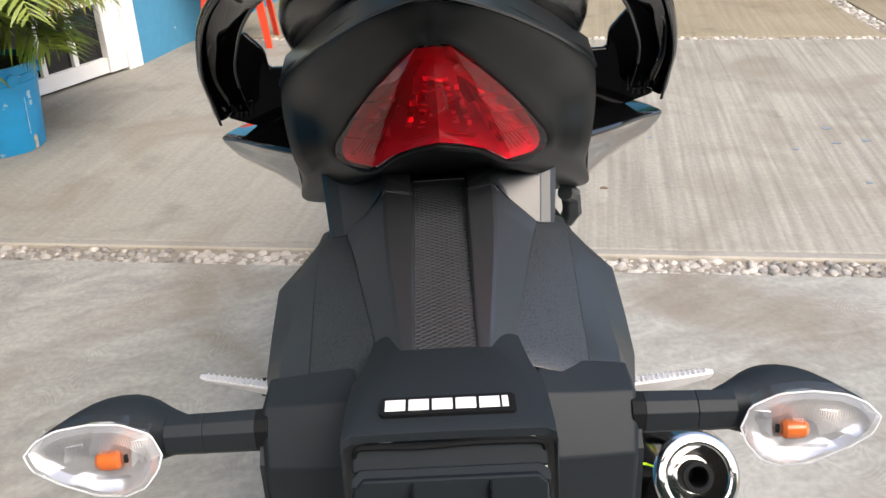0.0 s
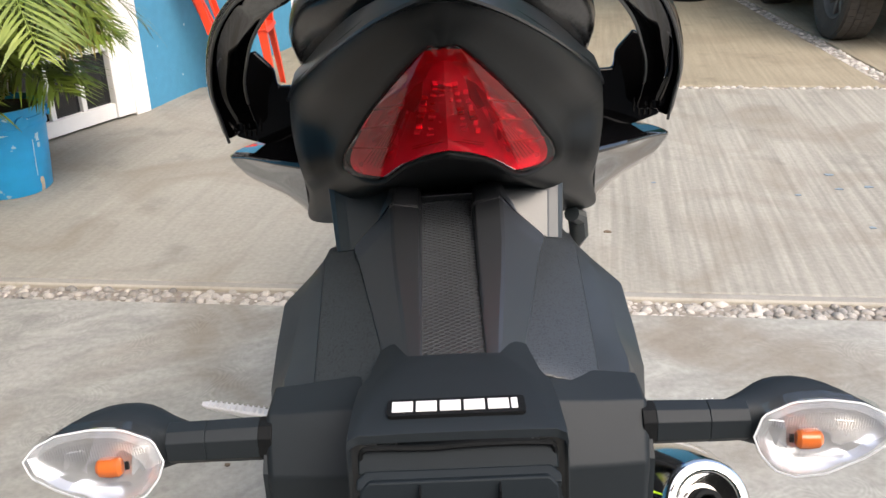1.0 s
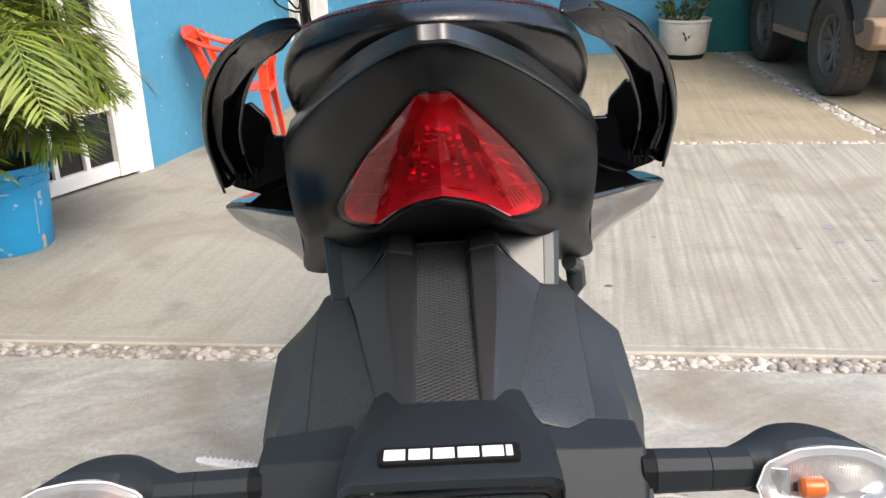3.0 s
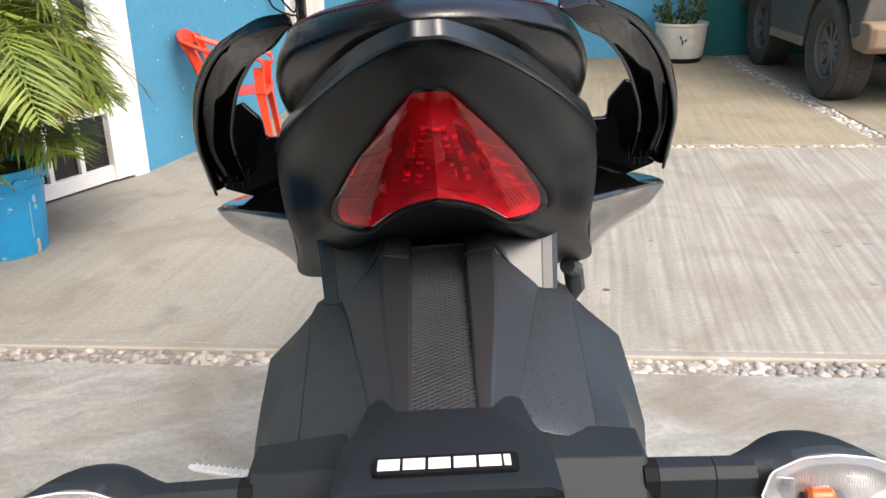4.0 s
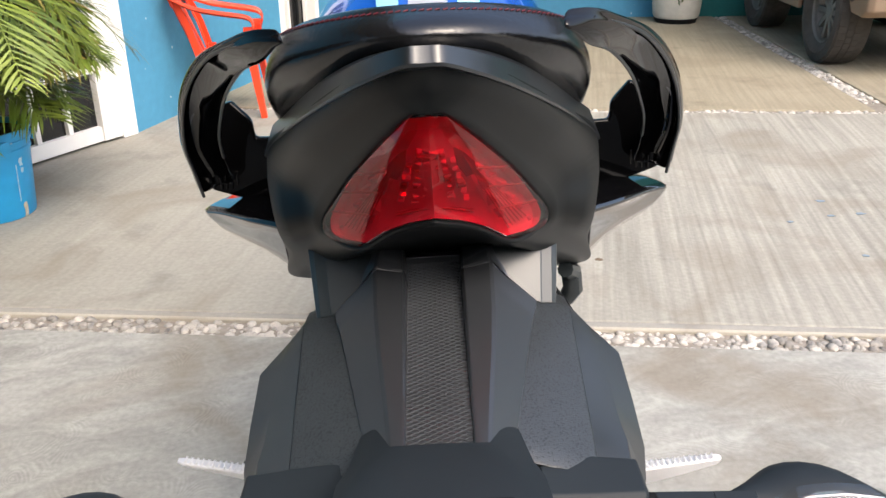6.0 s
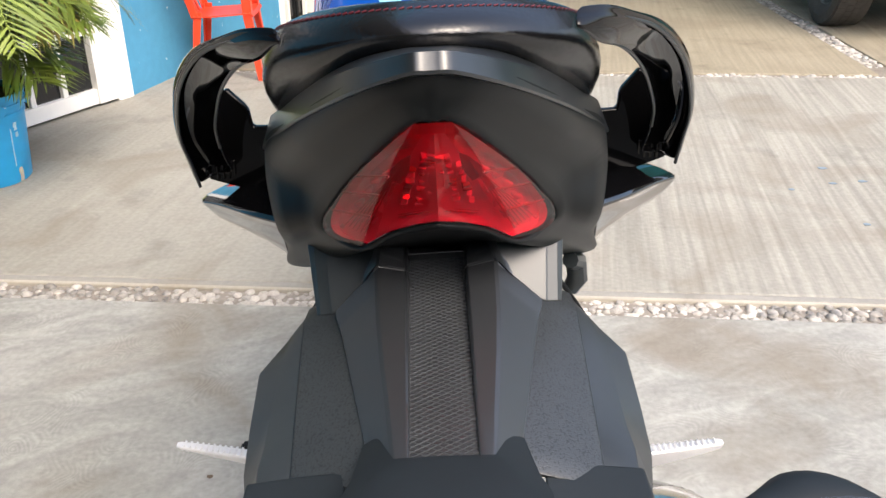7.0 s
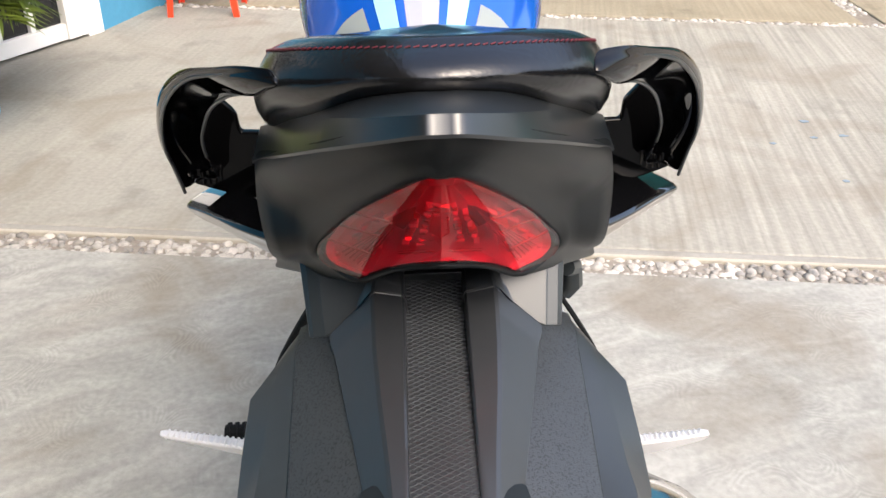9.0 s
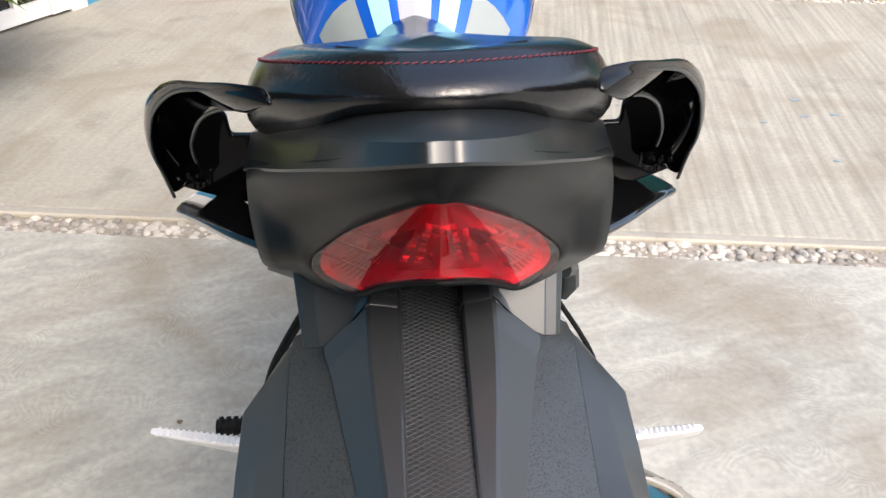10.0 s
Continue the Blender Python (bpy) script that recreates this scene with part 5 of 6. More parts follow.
def tank():
    top = holder("fuel_tank")
    top.parent = bike
    top["label"] = "metallic blue fuel tank with silver grey graphics"
    rings = []
    for y, w, z0, z1 in ((0.42, 0.060, 0.77, 0.800), (0.46, 0.090, 0.75, 0.832), (0.52, 0.118, 0.73, 0.868), (0.60, 0.136, 0.70, 0.905), (0.70, 0.146, 0.69, 0.925), (0.80, 0.140, 0.70, 0.915), (0.88, 0.110, 0.72, 0.885), (0.92, 0.07, 0.75, 0.85)):
        rings.append(smooth_line([(0, y, z1), (w * 0.35, y, z1 - 0.006), (w * 0.75, y, z1 - 0.03), (w, y, z1 - 0.075), (w * 0.95, y, (z0 + z1) / 2 - 0.02), (w * 0.7, y, z0), (0, y, z0)], 25))
    cols = [smooth_line([r[k] for r in rings], 41) for k in range(25)]
    for p in cols[0] + cols[-1]:
        p.x = 0
    bm = bmesh.new()
    g = grid(bm, [[cols[k][v] for k in range(25)] + flip([cols[k][v] for k in range(23, 0, -1)]) for v in range(41)], closed=True)
    cap(bm, g[0][::-1])
    cap(bm, g[-1])
    part("tank_shell", bm, M_TANK, top, sharp=80)

    def patch(name, s, cells, mat, label, lift=0.0012):
        """A sheet over cells (from k, to k, from v, to v) of the tank's skin."""
        bm = bmesh.new()
        mid = Vector((0, 0.66, 0.78))
        for k0, k1, v0, v1 in cells:
            grid(bm, [[Vector((p.x * s, p.y, p.z)) for p in (cols[k][v] + (cols[k][v] - Vector((0, cols[k][v].y, 0.78))).normalized() * lift for k in range(k0, k1 + 1))] for v in range(v0, v1 + 1)])
        part(name, bm, mat, top, label, sharp=80)

    for s in (1, -1):
        patch("centre_strip", s, [(0, 2, 1, 30)], M_DECAL_DARK, "grey centre strip")
        # Pale cyan colour imitates the reflecting zones beside the centre strip.
        patch("pale_zone", s, [(3, 5, 2, 20)], M_TANK_PALE, "pale cyan zone coloured to imitate a reflection beside the strip")
        patch("graphic", s, [(6, 10, 3, 9)], M_DECAL, "silver grey graphic shape")
        patch("edge_trim", s, [(14, 16, 2, 30)], M_DECAL_DARK, "grey lower trim")


tank()
bm = bmesh.new()
grid(bm, [both_sides([(0, y, z), (w, y, z - 0.01), (w, y, z - 0.10), (w * 0.6, y, z - 0.16)]) for y, z, w in ((0.10, 0.80, 0.07), (0.25, 0.80, 0.06), (0.45, 0.79, 0.08), (0.70, 0.74, 0.10), (0.95, 0.74, 0.09))])
part("frame_cover", bm, M_TRIM, bike, "black frame and side covers", thick=0.004)
bm = bmesh.new()
rows = []
for y, z0, z1, w in ((0.42, 0.30, 0.55, 0.09), (0.55, 0.20, 0.68, 0.13), (0.75, 0.18, 0.70, 0.13), (0.92, 0.26, 0.62, 0.09)):
    rows.append([Vector(p) for p in ((-w, y, z0), (w, y, z0), (w * 1.05, y, (z0 + z1) / 2), (w * 0.8, y, z1), (-w * 0.8, y, z1), (-w * 1.05, y, (z0 + z1) / 2))])
g = grid(bm, rows, closed=True)
cap(bm, g[0][::-1])
cap(bm, g[-1])
part("engine", bm, M_RUBBER, bike, "black engine block", bevel=0.01)
for x in (-0.06, 0.06):
    bm = bmesh.new()
    tube(bm, [(x, 0.22, 0.275), (x * 1.1, 0.40, 0.36), (x * 1.2, 0.55, 0.42)], [0.018, 0.020, 0.022], 10)
    part("swing_arm", bm, M_RUBBER, bike)
    bm = bmesh.new()
    tube(bm, [(x * 1.2, 1.38, 0.265), (x * 1.2, 1.26, 0.60), (x * 1.2, 1.14, 0.93)], [0.018, 0.020, 0.022], 10)
    part("fork_leg", bm, M_RUBBER, bike)
bm = bmesh.new()
tube(bm, [(-0.09, 0.55, 0.28), (-0.16, 0.52, 0.12), (-0.19, 0.50, -0.008)], [0.012, 0.011, 0.013], 10)
part("side_stand", bm, M_RUBBER, bike, "lowered black side stand")

# ---- things in the yard ----
def chair():
    """Moulded chair; local x runs from its back to its front, y across."""
    top = holder("plastic_chair", Matrix.Translation((-1.275, 3.465, 0)) @ pose(0, 0, 0, 0, 0, 4.5) @ Matrix.Diagonal((1, 1, 0.955, 1)))
    tagged(top, "moulded red orange plastic armchair beside the blue wall", "chair")

    def limb(name, pts, w, d, label=""):
        """An angled strip: two flanges at a right angle, as moulded legs have."""
        bm = bmesh.new()
        rows = [[Vector(p) + Vector(o) for o in ((0, d * k, 0), (0, 0, 0), (w * k, 0, 0))] for p, k in pts]
        grid(bm, rows)
        part(name, bm, M_RED_PLASTIC, top, label, thick=0.006, bevel=0.002)

    for y, t in ((0.0, 1), (0.27, -1)):
        limb("leg", [((0.0, y, 0.0), 0.75), ((0.01, y, 0.15), 0.9), ((0.03, y + 0.01 * t, 0.33), 1.1)], 0.034, 0.034 * t)
        limb("leg", [((0.32, y, 0.0), -0.75), ((0.305, y, 0.15), -0.9), ((0.29, y + 0.01 * t, 0.30), -1.1), ((0.292, y, 0.44), -1.2)], 0.036, -0.034 * t)
        bm = bmesh.new()
        line = smooth_line([(-0.070, y + 0.01 * t, 0.585), (-0.02, y, 0.560), (0.06, y - 0.01 * t, 0.530), (0.17, y - 0.012 * t, 0.510), (0.27, y - 0.008 * t, 0.492), (0.298, y, 0.462), (0.296, y, 0.43)], 22)
        grid(bm, [[p + Vector((0, -0.024 * t, -0.004)), p + Vector((0, -0.012 * t, 0.004)), p + Vector((0, 0.012 * t, 0.004)), p + Vector((0, 0.022 * t, -0.010)), p + Vector((0, 0.022 * t, -0.022))] for p in line])
        part("arm", bm, M_RED_PLASTIC, top, thick=0.006)
        limb("back_post", [((0.025, y + 0.01 * t, 0.30), 1.0), ((-0.01, y + 0.012 * t, 0.44), 1.0), ((-0.066, y + 0.014 * t, 0.585), 1.0)], 0.030, 0.030 * t)
    bm = bmesh.new()
    grid(bm, [[(x, y, z + 0.006 * abs(y - 0.135) / 0.135) for y in (0.0, 0.07, 0.135, 0.20, 0.27)] for x, z in ((0.30, 0.30), (0.29, 0.318), (0.2, 0.312), (0.1, 0.305), (0.02, 0.305))])
    part("seat", bm, M_RED_PLASTIC, top, thick=0.007, bevel=0.002)
    bm = bmesh.new()
    grid(bm, [[(x - 0.02 * math.sin(math.pi * (y / 0.27)), y, z + 0.02 * math.sin(math.pi * y / 0.27)) for y in (0.0, 0.05, 0.1, 0.17, 0.22, 0.27)] for x, z in ((-0.05, 0.535), (-0.068, 0.585), (-0.074, 0.60))])
    part("top_rail", bm, M_RED_PLASTIC, top, thick=0.008, bevel=0.002)
    for k in range(4):
        bm = bmesh.new()
        y = 0.06 + 0.05 * k
        grid(bm, [[(x, y - 0.013, z), (x, y + 0.013, z)] for x, z in ((0.02, 0.305), (-0.02, 0.42), (-0.066, 0.545))])
        part("back_slat", bm, M_RED_PLASTIC, top, thick=0.006)


chair()


def bucket(c):
    top = holder("plant_bucket", Matrix.Translation(c) @ Matrix.Diagonal((1, 1, 0.87, 1)))
    tagged(top, "bright blue plastic bucket used as a plant pot", "bucket")
    bm = bmesh.new()
    revolve(bm, [(0.001, 0.0), (0.125, 0.0), (0.130, 0.006), (0.148, 0.255), (0.152, 0.256), (0.152, 0.268), (0.150, 0.27), (0.150, 0.285), (0.156, 0.286), (0.156, 0.30), (0.153, 0.302), (0.153, 0.325), (0.159, 0.326), (0.159, 0.338), (0.150, 0.338), (0.146, 0.27), (0.001, 0.265)], 48)
    part("shell", bm, M_BUCKET, top, sharp=40)
    bm = bmesh.new()
    revolve(bm, [(0.146, 0.315), (0.08, 0.322), (0.001, 0.325)], 24)
    part("soil", bm, M_SOIL, top)
    for s in (1, -1):
        bm = bmesh.new()
        revolve(bm, [(0.022, 0.0), (0.022, 0.008), (0.012, 0.012), (0.001, 0.012)], 14, pose(0.155 * math.cos(0.6 * s), 0.155 * math.sin(0.6 * s), 0.29, 0, 90, 34 * s))
        part("handle_boss", bm, M_BUCKET, top)
    # worn sticker, scrape and bare chip on the side
    rng = random.Random(8)
    for name, az, wide, z0, z1, mat, label in (("sticker", -14, 7, 0.205, 0.235, M_BUCKET_WORN, "rubbed white sticker"), ("sticker", -13, 6, 0.178, 0.197, M_BUCKET_WORN, "rubbed white sticker"), ("scrape", -22, 1.6, 0.070, 0.215, M_BUCKET_WORN, "pale scrape"),
                                                ("chip", -15, 8, 0.004, 0.060, M_BUCKET_CHIP, "tan worn chip"), ("scrape", -30, 14, 0.2975, 0.3020, M_BUCKET_WORN, "pale scrape"), ("scrape", -62, 20, 0.247, 0.2535, M_BUCKET_WORN, "pale scrape")):
        bm = bmesh.new()
        rows = []
        for i in range(7):
            z = z0 + (z1 - z0) * i / 6
            rad = 0.1308 + 0.0180 * (z - 0.006) / 0.249 + 0.0006 if z < 0.256 else 0.1572
            a, b = az - wide * rng.uniform(0.25, 0.55), az + wide * rng.uniform(0.25, 0.55)
            rows.append([(rad * math.cos(radians(v)), rad * math.sin(radians(v)), z) for v in (a, (a + b) / 2, b)])
        grid(bm, rows)
        part(name, bm, mat, top, label, thick=0.0006, offset=1.0)


BUCKET = (-1.605, 2.235, 0)
bucket(BUCKET)


def palm(c):
    rng = random.Random(4)
    top = holder("potted_palm", Matrix.Translation(c))
    tagged(top, "bushy green areca palm growing in a blue bucket", "palm")
    for k in range(91):
        az = rng.uniform(0, 2 * math.pi)
        long = rng.uniform(0.42, 0.72)
        rise = rng.uniform(0.20, 0.60) if k % 3 else rng.uniform(0.04, 0.22)
        reach = long * rng.uniform(0.48, 0.80)
        if k >= 84:
            az, rise, reach = rng.uniform(-0.7, 0.75), rng.uniform(0.22, 0.48), rng.uniform(0.36, 0.50)
        base = Vector((rng.uniform(-0.06, 0.06), rng.uniform(-0.06, 0.06), 0.32))
        d = Vector((math.cos(az), math.sin(az), 0))
        line = smooth_line([base, base + d * reach * 0.22 + Vector((0, 0, rise * 0.62)), base + d * reach * 0.62 + Vector((0, 0, rise)), base + d * reach + Vector((0, 0, rise * rng.uniform(0.45, 0.8)))], 26)
        bm = bmesh.new()
        tube(bm, line, [0.0055 - 0.0045 * i / 25 for i in range(26)], 5, caps=False)
        for i in range(6, 26):
            t = (line[min(i + 1, 25)] - line[i - 1]).normalized()
            sidev = t.cross(Vector((0, 0, 1))).normalized()
            up = sidev.cross(t)
            f = (i - 6) / 19
            ln = (0.185 * math.sin(math.pi * (0.18 + 0.72 * f)) + 0.03) * rng.uniform(0.72, 1.18)
            for s in (1, -1):
                for h in (0, 0.5):
                    p = line[i].lerp(line[i - 1], h)
                    out = (sidev * s * rng.uniform(0.75, 1.0) + t * rng.uniform(0.6, 0.95) + up * rng.uniform(0.05, 0.4)).normalized()
                    w = rng.uniform(0.0034, 0.0060)
                    wv = out.cross(up).normalized() * w
                    droop = Vector((0, 0, -ln * rng.uniform(0.12, 0.4)))
                    a, b, e = p, p + out * ln * 0.45 + droop * 0.15, p + out * ln + droop
                    v = [bm.verts.new(q) for q in (a - wv * 0.4, a + wv * 0.4, b + wv, b - wv, p + out * ln * 0.75 + droop * 0.5 + wv * 0.7, p + out * ln * 0.75 + droop * 0.5 - wv * 0.7, e)]
                    bm.faces.new((v[0], v[1], v[2], v[3]))
                    bm.faces.new((v[3], v[2], v[4], v[5]))
                    bm.faces.new((v[5], v[4], v[6]))
        part("frond", bm, M_LEAF if k % 7 else M_LEAF_DRY, top, sharp=80)


palm(BUCKET)


def white_gate():
    """White steel and glass gate in the left wall, closed."""
    top = holder("door_1", GATE_M)
    tagged(top, "closed white steel gate with dark glass panes", "gate", kind="structure")
    def bar(name, x0, x1, z0, z1, y0=0.0, y1=0.05):
        bm = bmesh.new()
        box(bm, (x0, y0, z0), (x1, y1, z1))
        return part(name, bm, M_WHITE, top, bevel=0.003)
    bar("door_frame", -0.085, -0.002, 0, 2.1, -0.012, 0.10)
    bar("door_frame", GATE_L, GATE_L + 0.08, 0, 2.1, -0.012, 0.10)
    bar("door_frame", GATE_L + 0.08, -0.085, 2.02, 2.1, -0.012, 0.10)
    bar("stile", -0.185, -0.086, 0.012, 2.01, -0.010, 0.05)
    x = -0.185
    bar("bottom_rail", GATE_L + 0.09, x, 0.012, 0.075)
    bar("middle_rail", GATE_L + 0.09, x, 0.300, 0.325)
    bar("middle_rail", GATE_L + 0.09, x, 0.62, 0.645)
    bar("middle_rail", GATE_L + 0.09, x, 0.95, 1.0)
    bar("top_rail", GATE_L + 0.09, x, 1.94, 2.01)
    for k in range(12):
        xm = -0.335 - k * 0.155
        for z0, z1 in ((0.075, 0.300), (0.325, 0.62), (0.645, 0.95), (1.0, 1.94)):
            bar("muntin", xm - 0.012, xm + 0.012, z0, z1, 0.006, 0.044)
    for z0, z1 in ((0.075, 0.300), (0.325, 0.62), (0.645, 0.95), (1.0, 1.94)):
        bm = bmesh.new()
        box(bm, (GATE_L + 0.09, 0.026, z0), (x, 0.030, z1))
        part("pane", bm, M_DARK_GLASS, top, "dark reflecting glass")


white_gate()


def barred_door():
    top = holder("window_1", WALL_M)
    tagged(top, "tall white framed opening with dark bars", "window", kind="structure")
    for x0, x1 in ((DOOR_A, DOOR_A + 0.05), (DOOR_B - 0.05, DOOR_B)):
        bm = bmesh.new()
        box(bm, (x0, -0.012, 0), (x1, 0.12, 2.1))
        part("window_frame", bm, M_WHITE, top, bevel=0.003)
    bm = bmesh.new()
    box(bm, (DOOR_A + 0.05, -0.012, 2.04), (DOOR_B - 0.05, 0.12, 2.1))
    part("window_frame", bm, M_WHITE, top)
    bm = bmesh.new()
    box(bm, (DOOR_A + 0.05, 0.05, 0), (DOOR_B - 0.05, 0.055, 2.04))
    part("pane", bm, M_DARK_GLASS, top)
    for k in range(3):
        x = DOOR_A + 0.13 + k * 0.12
        bm = bmesh.new()
        box(bm, (x - 0.012, 0.0, 0), (x + 0.012, 0.03, 2.04))
        part("bar", bm, M_WHITE if k % 2 == 0 else M_RUBBER, top)


barred_door()


def cable(pts, name="hanging_cable"):
    bm = bmesh.new()
    tube(bm, smooth_line([WALL_M @ Vector(p) for p in pts], 30), 0.006, 7)
    tagged(part(name, bm, M_RUBBER), "black cable hanging on the blue wall", "cable", group="cables on the wall")


cable([(1.22, -0.01, 0.95), (1.27, -0.02, 0.66), (1.38, -0.03, 0.58), (1.5, -0.03, 0.55), (1.62, -0.03, 0.48), (1.66, -0.02, 0.0)])
cable([(1.34, -0.012, 1.0), (1.37, -0.03, 0.70), (1.46, -0.04, 0.60), (1.58, -0.03, 0.57), (1.66, -0.01, 0.75), (1.7, -0.01, 1.0)])
cable([(1.50, -0.02, 1.0), (1.55, -0.03, 0.68), (1.66, -0.04, 0.55), (1.74, -0.03, 0.4), (1.76, -0.02, 0.0)])


def white_pot(c):
    top = holder("flower_pot", Matrix.Translation(c))
    tagged(top, "white tub planter with a dark base", "flower pot")
    bm = bmesh.new()
    revolve(bm, [(0.001, 0.035), (0.16, 0.035), (0.175, 0.06), (0.192, 0.27), (0.200, 0.275), (0.200, 0.295), (0.185, 0.295), (0.18, 0.26), (0.001, 0.255)], 40)
    part("tub", bm, material("aged white tub", (0.60, 0.58, 0.52), 0.6, vary=0.15, grain=20, bump=0.1), top, sharp=40)
    bm = bmesh.new()
    revolve(bm, [(0.001, 0.0), (0.15, 0.0), (0.165, 0.036), (0.001, 0.036)], 30)
    part("base", bm, M_RUBBER, top)


POT = (1.545, 6.36, 0)
white_pot(POT)


def flower_bush(c):
    rng = random.Random(9)
    top = holder("flowering_plant", Matrix.Translation(c))
    tagged(top, "green bushy plant with small red flowers in a white tub", "plant")
    bm, fl = bmesh.new(), bmesh.new()
    st = bmesh.new()
    for k in range(46):
        a, r = rng.uniform(0, 6.28), 0.17 * math.sqrt(rng.random())
        p0 = Vector((r * 0.6 * math.cos(a), r * 0.6 * math.sin(a), 0.25))
        p1 = p0 + Vector((math.cos(a) * rng.uniform(0.03, 0.16), math.sin(a) * rng.uniform(0.03, 0.16), rng.uniform(0.10, 0.34)))
        if k in (3, 4):
            p1 = Vector((rng.uniform(-0.05, 0.0), -0.215, 0.17))
        tube(st, [p0, p0.lerp(p1, 0.6) + Vector((0, 0, 0.02)), p1], 0.003, 4)
        for j in range(14):
            q = p0.lerp(p1, rng.uniform(0.3, 1.05))
            d = Vector((rng.gauss(0, 1), rng.gauss(0, 1), rng.gauss(0.2, 0.7))).normalized()
            u = d.cross(Vector((0.3, 0.2, 1))).normalized() * rng.uniform(0.008, 0.014)
            ln = rng.uniform(0.03, 0.05)
            v = [bm.verts.new(x) for x in (q, q + d * ln * 0.5 + u, q + d * ln, q + d * ln * 0.5 - u)]
            bm.faces.new(v)
        if k % 3 == 0 and k not in (3, 4):
            for j in range(6):
                d = Vector((math.cos(j * 1.05), math.sin(j * 1.05), 0.4)) * 0.016
                u = Vector((-d.y, d.x, 0.004)) * 0.5
                v = [fl.verts.new(x) for x in (p1, p1 + d * 0.6 + u, p1 + d, p1 + d * 0.6 - u)]
                fl.faces.new(v)
    part("stems", st, M_STEM, top)
    tagged(part("leaves", bm, M_BUSH, top), kind="stuff")
    tagged(part("flowers", fl, M_FLOWER, top, "small red flowers"), kind="stuff")


flower_bush(POT)


def car():
    top = holder("parked_car")
    tagged(top, "dusty grey green off road car with muddy lower panels", "car")
    RW, FW, RAD = Vector((2.10, 4.74, 0.29)), Vector((2.14, 6.12, 0.29)), 0.29
    def arch(c, r, a0, a1, n=14):
        return [(c.y + r * math.cos(radians(a0 + (a1 - a0) * k / (n - 1))), c.z + r * math.sin(radians(a0 + (a1 - a0) * k / (n - 1)))) for k in range(n)]
    side = [(4.30, 0.42)] + arch(RW, 0.365, 165, 5) + [(5.16, 0.27), (5.7, 0.27)] + arch(FW, 0.365, 175, 15) + [(6.54, 0.45), (6.56, 0.72), (6.3, 0.82), (6.1, 0.84), (5.85, 1.22), (4.55, 1.28), (4.32, 0.86)]
    bm = bmesh.new()
    rows = []
    for x, inset in ((2.02, 0.02), (2.045, 0.0), (3.35, 0.0), (3.375, 0.02)):
        rows.append([Vector((x + (0.10 if z > 0.85 and x < 2.5 else (-0.10 if z > 0.85 else 0)), y, z)) for y, z in side])
    g = grid(bm, rows, closed=True)
    cap(bm, g[0][::-1])
    cap(bm, g[-1])
    part("body", bm, M_CAR, top, "dusty grey green body", sharp=30, bevel=0.012)
    bm = bmesh.new()
    pr = [(4.45, 0.46), (4.41, 0.40), (4.36, 0.335), (4.22, 0.325), (4.17, 0.36), (4.16, 0.46), (4.20, 0.485), (4.32, 0.485)]
    g = grid(bm, [[Vector((x, y + dy, z)) for y, z in pr] for x, dy in ((2.03, 0.02), (2.06, 0.0), (3.34, 0.0), (3.37, 0.02))], closed=True)
    cap(bm, g[0][::-1])
    cap(bm, g[-1])
    part("rear_bumper", bm, M_MUD, top, "mud stained plastic bumper", bevel=0.01)
    for y0, y1 in ((5.1, 5.72),):
        bm = bmesh.new()
        box(bm, (2.005, y0, 0.262), (2.03, y1, 0.315))
        part("sill_guard", bm, M_MUD, top, "muddy sill guard", bevel=0.006)
    bm = bmesh.new()
    box(bm, (2.06, 4.32, 0.55), (3.3, 6.5, 0.80))
    box(bm, (2.3, 4.4, 0.25), (3.1, 6.4, 0.40))
    part("underbody", bm, M_RUBBER, top)
    for c, n in ((RW, "rear_wheel"), (FW, "front_wheel"), (RW + Vector((1.0, 0, 0)), "rear_wheel"), (FW + Vector((0.96, 0, 0)), "front_wheel")):
        wheel(n, c, RAD, 0.20, 0.175, M_TYRE, M_RIM, top, 10, (-1, 0, 0) if c.x < 2.5 else (1, 0, 0), "wheel with a worn dusty tyre and alloy rim", tread=44)


car()


# ---- pebbles in the joints ----
def pebble_mesh(seed):
    rng = random.Random(seed)
    bm = bmesh.new()
    rings = []
    sx, sy, sz = rng.uniform(0.8, 1.25), rng.uniform(0.7, 1.0), rng.uniform(0.45, 0.7)
    for zf, rf in ((-0.5, 0.85), (0.2, 1.0), (0.75, 0.6)):
        rings.append([Vector((sx * rf * math.cos(k * math.pi / 4) * rng.uniform(0.72, 1.18), sy * rf * math.sin(k * math.pi / 4) * rng.uniform(0.72, 1.18), sz * zf)) for k in range(8)])
    g = grid(bm, rings, closed=True)
    tip = bm.verts.new((rng.uniform(-0.15, 0.15), rng.uniform(-0.15, 0.15), sz))
    for i in range(8):
        bm.faces.new((g[-1][i], g[-1][(i + 1) % 8], tip))
    finish(bm, 70)
    me = bpy.data.meshes.new("pebble")
    bm.to_mesh(me)
    bm.free()
    me.materials.append(M_PEBBLE)
    return me


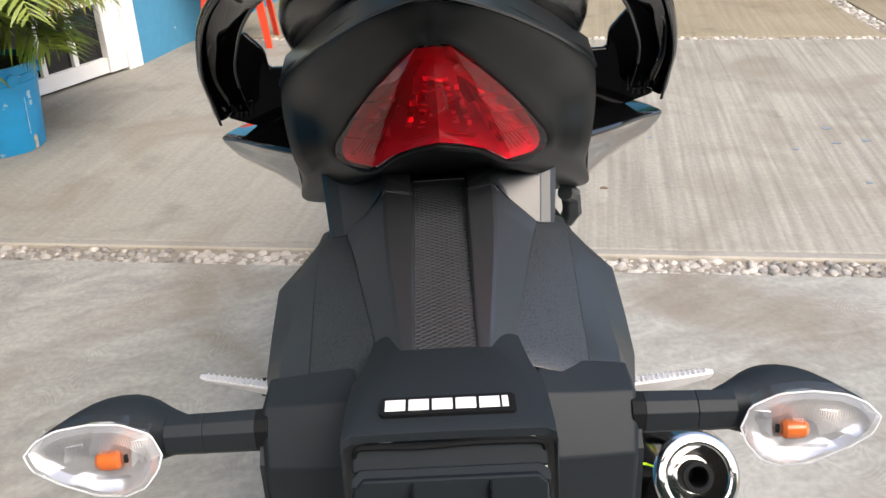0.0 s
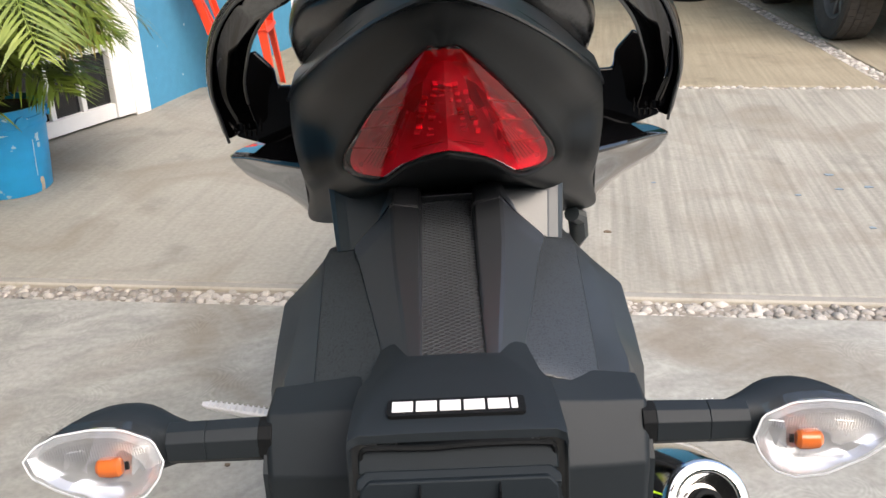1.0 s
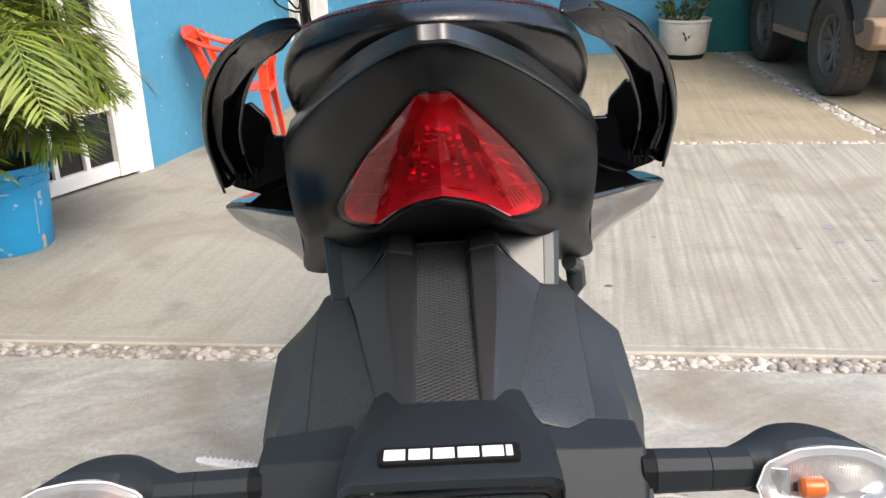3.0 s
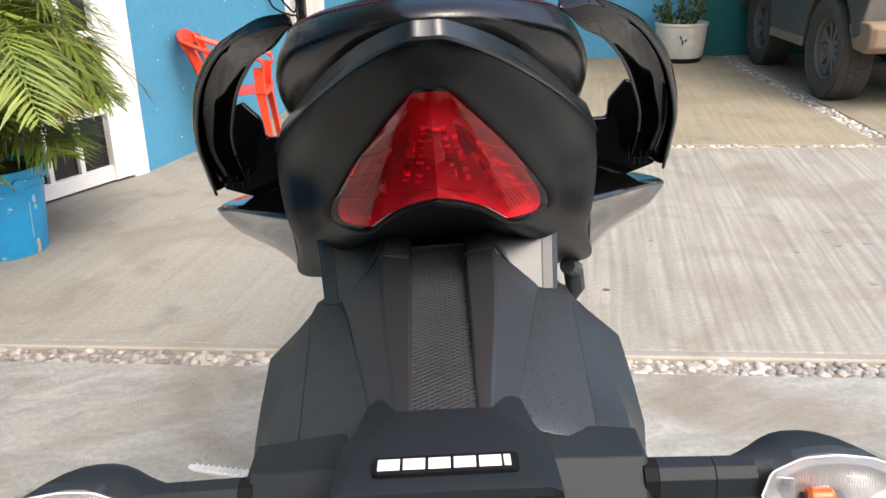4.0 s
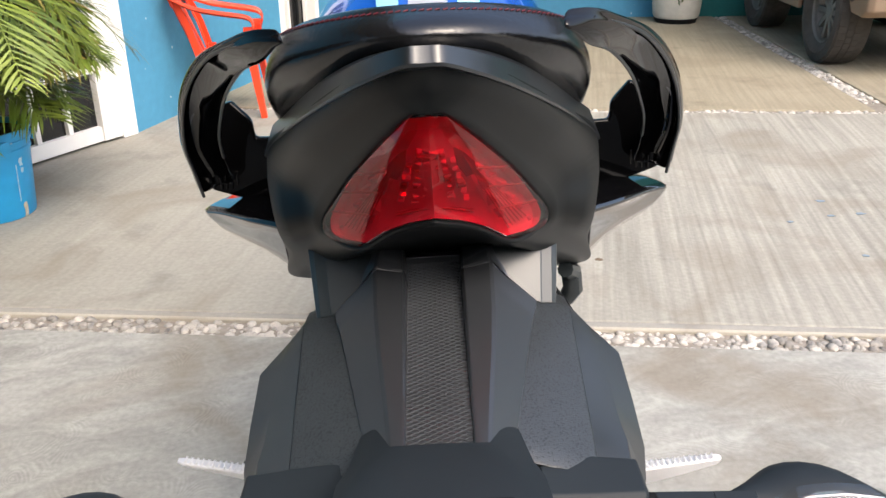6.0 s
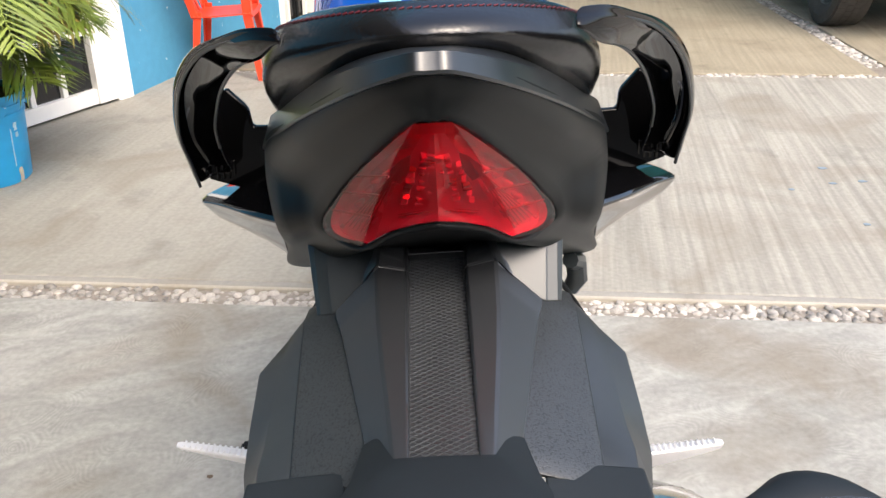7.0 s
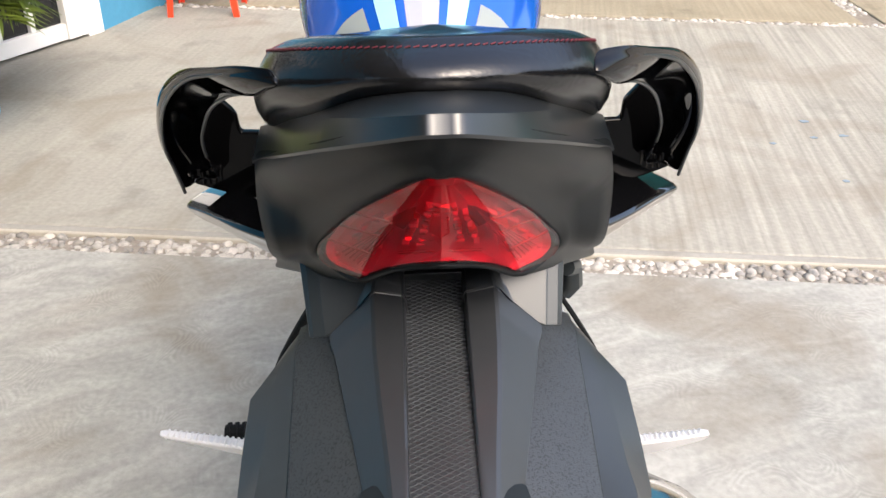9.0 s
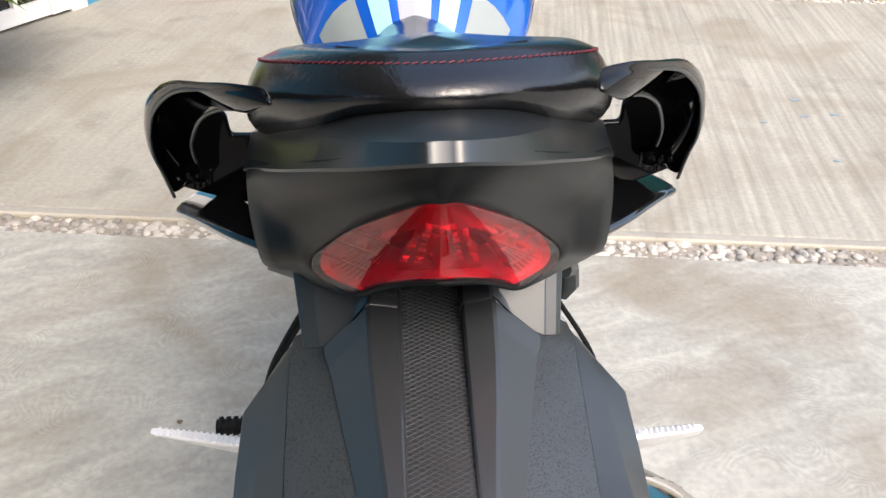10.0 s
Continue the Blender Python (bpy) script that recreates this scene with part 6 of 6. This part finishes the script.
PEBBLES = [pebble_mesh(k) for k in range(10)]


def joint_places(rng, x0, x1, width, size, to_world):
    out, x = [], x0
    while x < x1:
        rows = max(1, int(width / (size * 0.98)))
        for r in range(rows):
            v = (r + 0.5) / rows * width - width / 2 + rng.uniform(-0.25, 0.25) * size
            s = size * rng.uniform(0.45, 1.35)
            out.append((to_world(x + rng.uniform(-0.4, 0.4) * size, v), s, rng.uniform(0, 6.28)))
        x += size * 0.98
    return out


def lay(name, label, spots, single):
    top = holder(name)
    tagged(top, label, "pebbles", kind="structure")
    rest = []
    for k, (p, s, a) in enumerate(spots):
        m = Matrix.Translation((p.x, p.y, -0.0125 + s * 0.155)) @ Matrix.Rotation(a, 4, "Z") @ Matrix.Diagonal((s * 0.62, s * 0.62, s * 0.62, 1))
        if single(p):
            ob = new("pebble", PEBBLES[k % 10])
            ob.parent = top
            ob.matrix_local = m
        else:
            rest.append((PEBBLES[k % 10], m))
    if rest:
        vs, fs = [], []
        for me, m in rest:
            b = len(vs)
            vs += [m @ v.co for v in me.vertices]
            fs += [[b + i for i in f.vertices] for f in me.polygons]
        me = bpy.data.meshes.new("pebbles")
        me.from_pydata(vs, [], fs)
        me.materials.append(M_PEBBLE)
        for f in me.polygons:
            f.use_smooth = True
        ob = new("pebbles", me)
        ob.parent = top
        tagged(ob, kind="stuff")


RNG = random.Random(21)
lay("pebble_joint", "strip of pale river pebbles set between concrete slabs", joint_places(RNG, -2.4, 2.4, 0.082, 0.0200, lambda x, v: Vector((x, strip_y(x, 1.402) + v, 0))), lambda p: -0.70 < p.x < 0.70)
lay("pebble_joint", "narrow pebble joint across the yard", joint_places(RNG, -1.4, 3.4, 0.055, 0.024, lambda x, v: Vector((x, strip_y(x, 3.632) + v, 0))), lambda p: 1.0 < p.x < 1.9)
lay("pebble_joint", "pebble joint running along beside the parked car", joint_places(RNG, 3.75, 6.6, 0.09, 0.026, lambda x, v: Vector((1.94 + v, x, 0))), lambda p: p.y < 4.5)
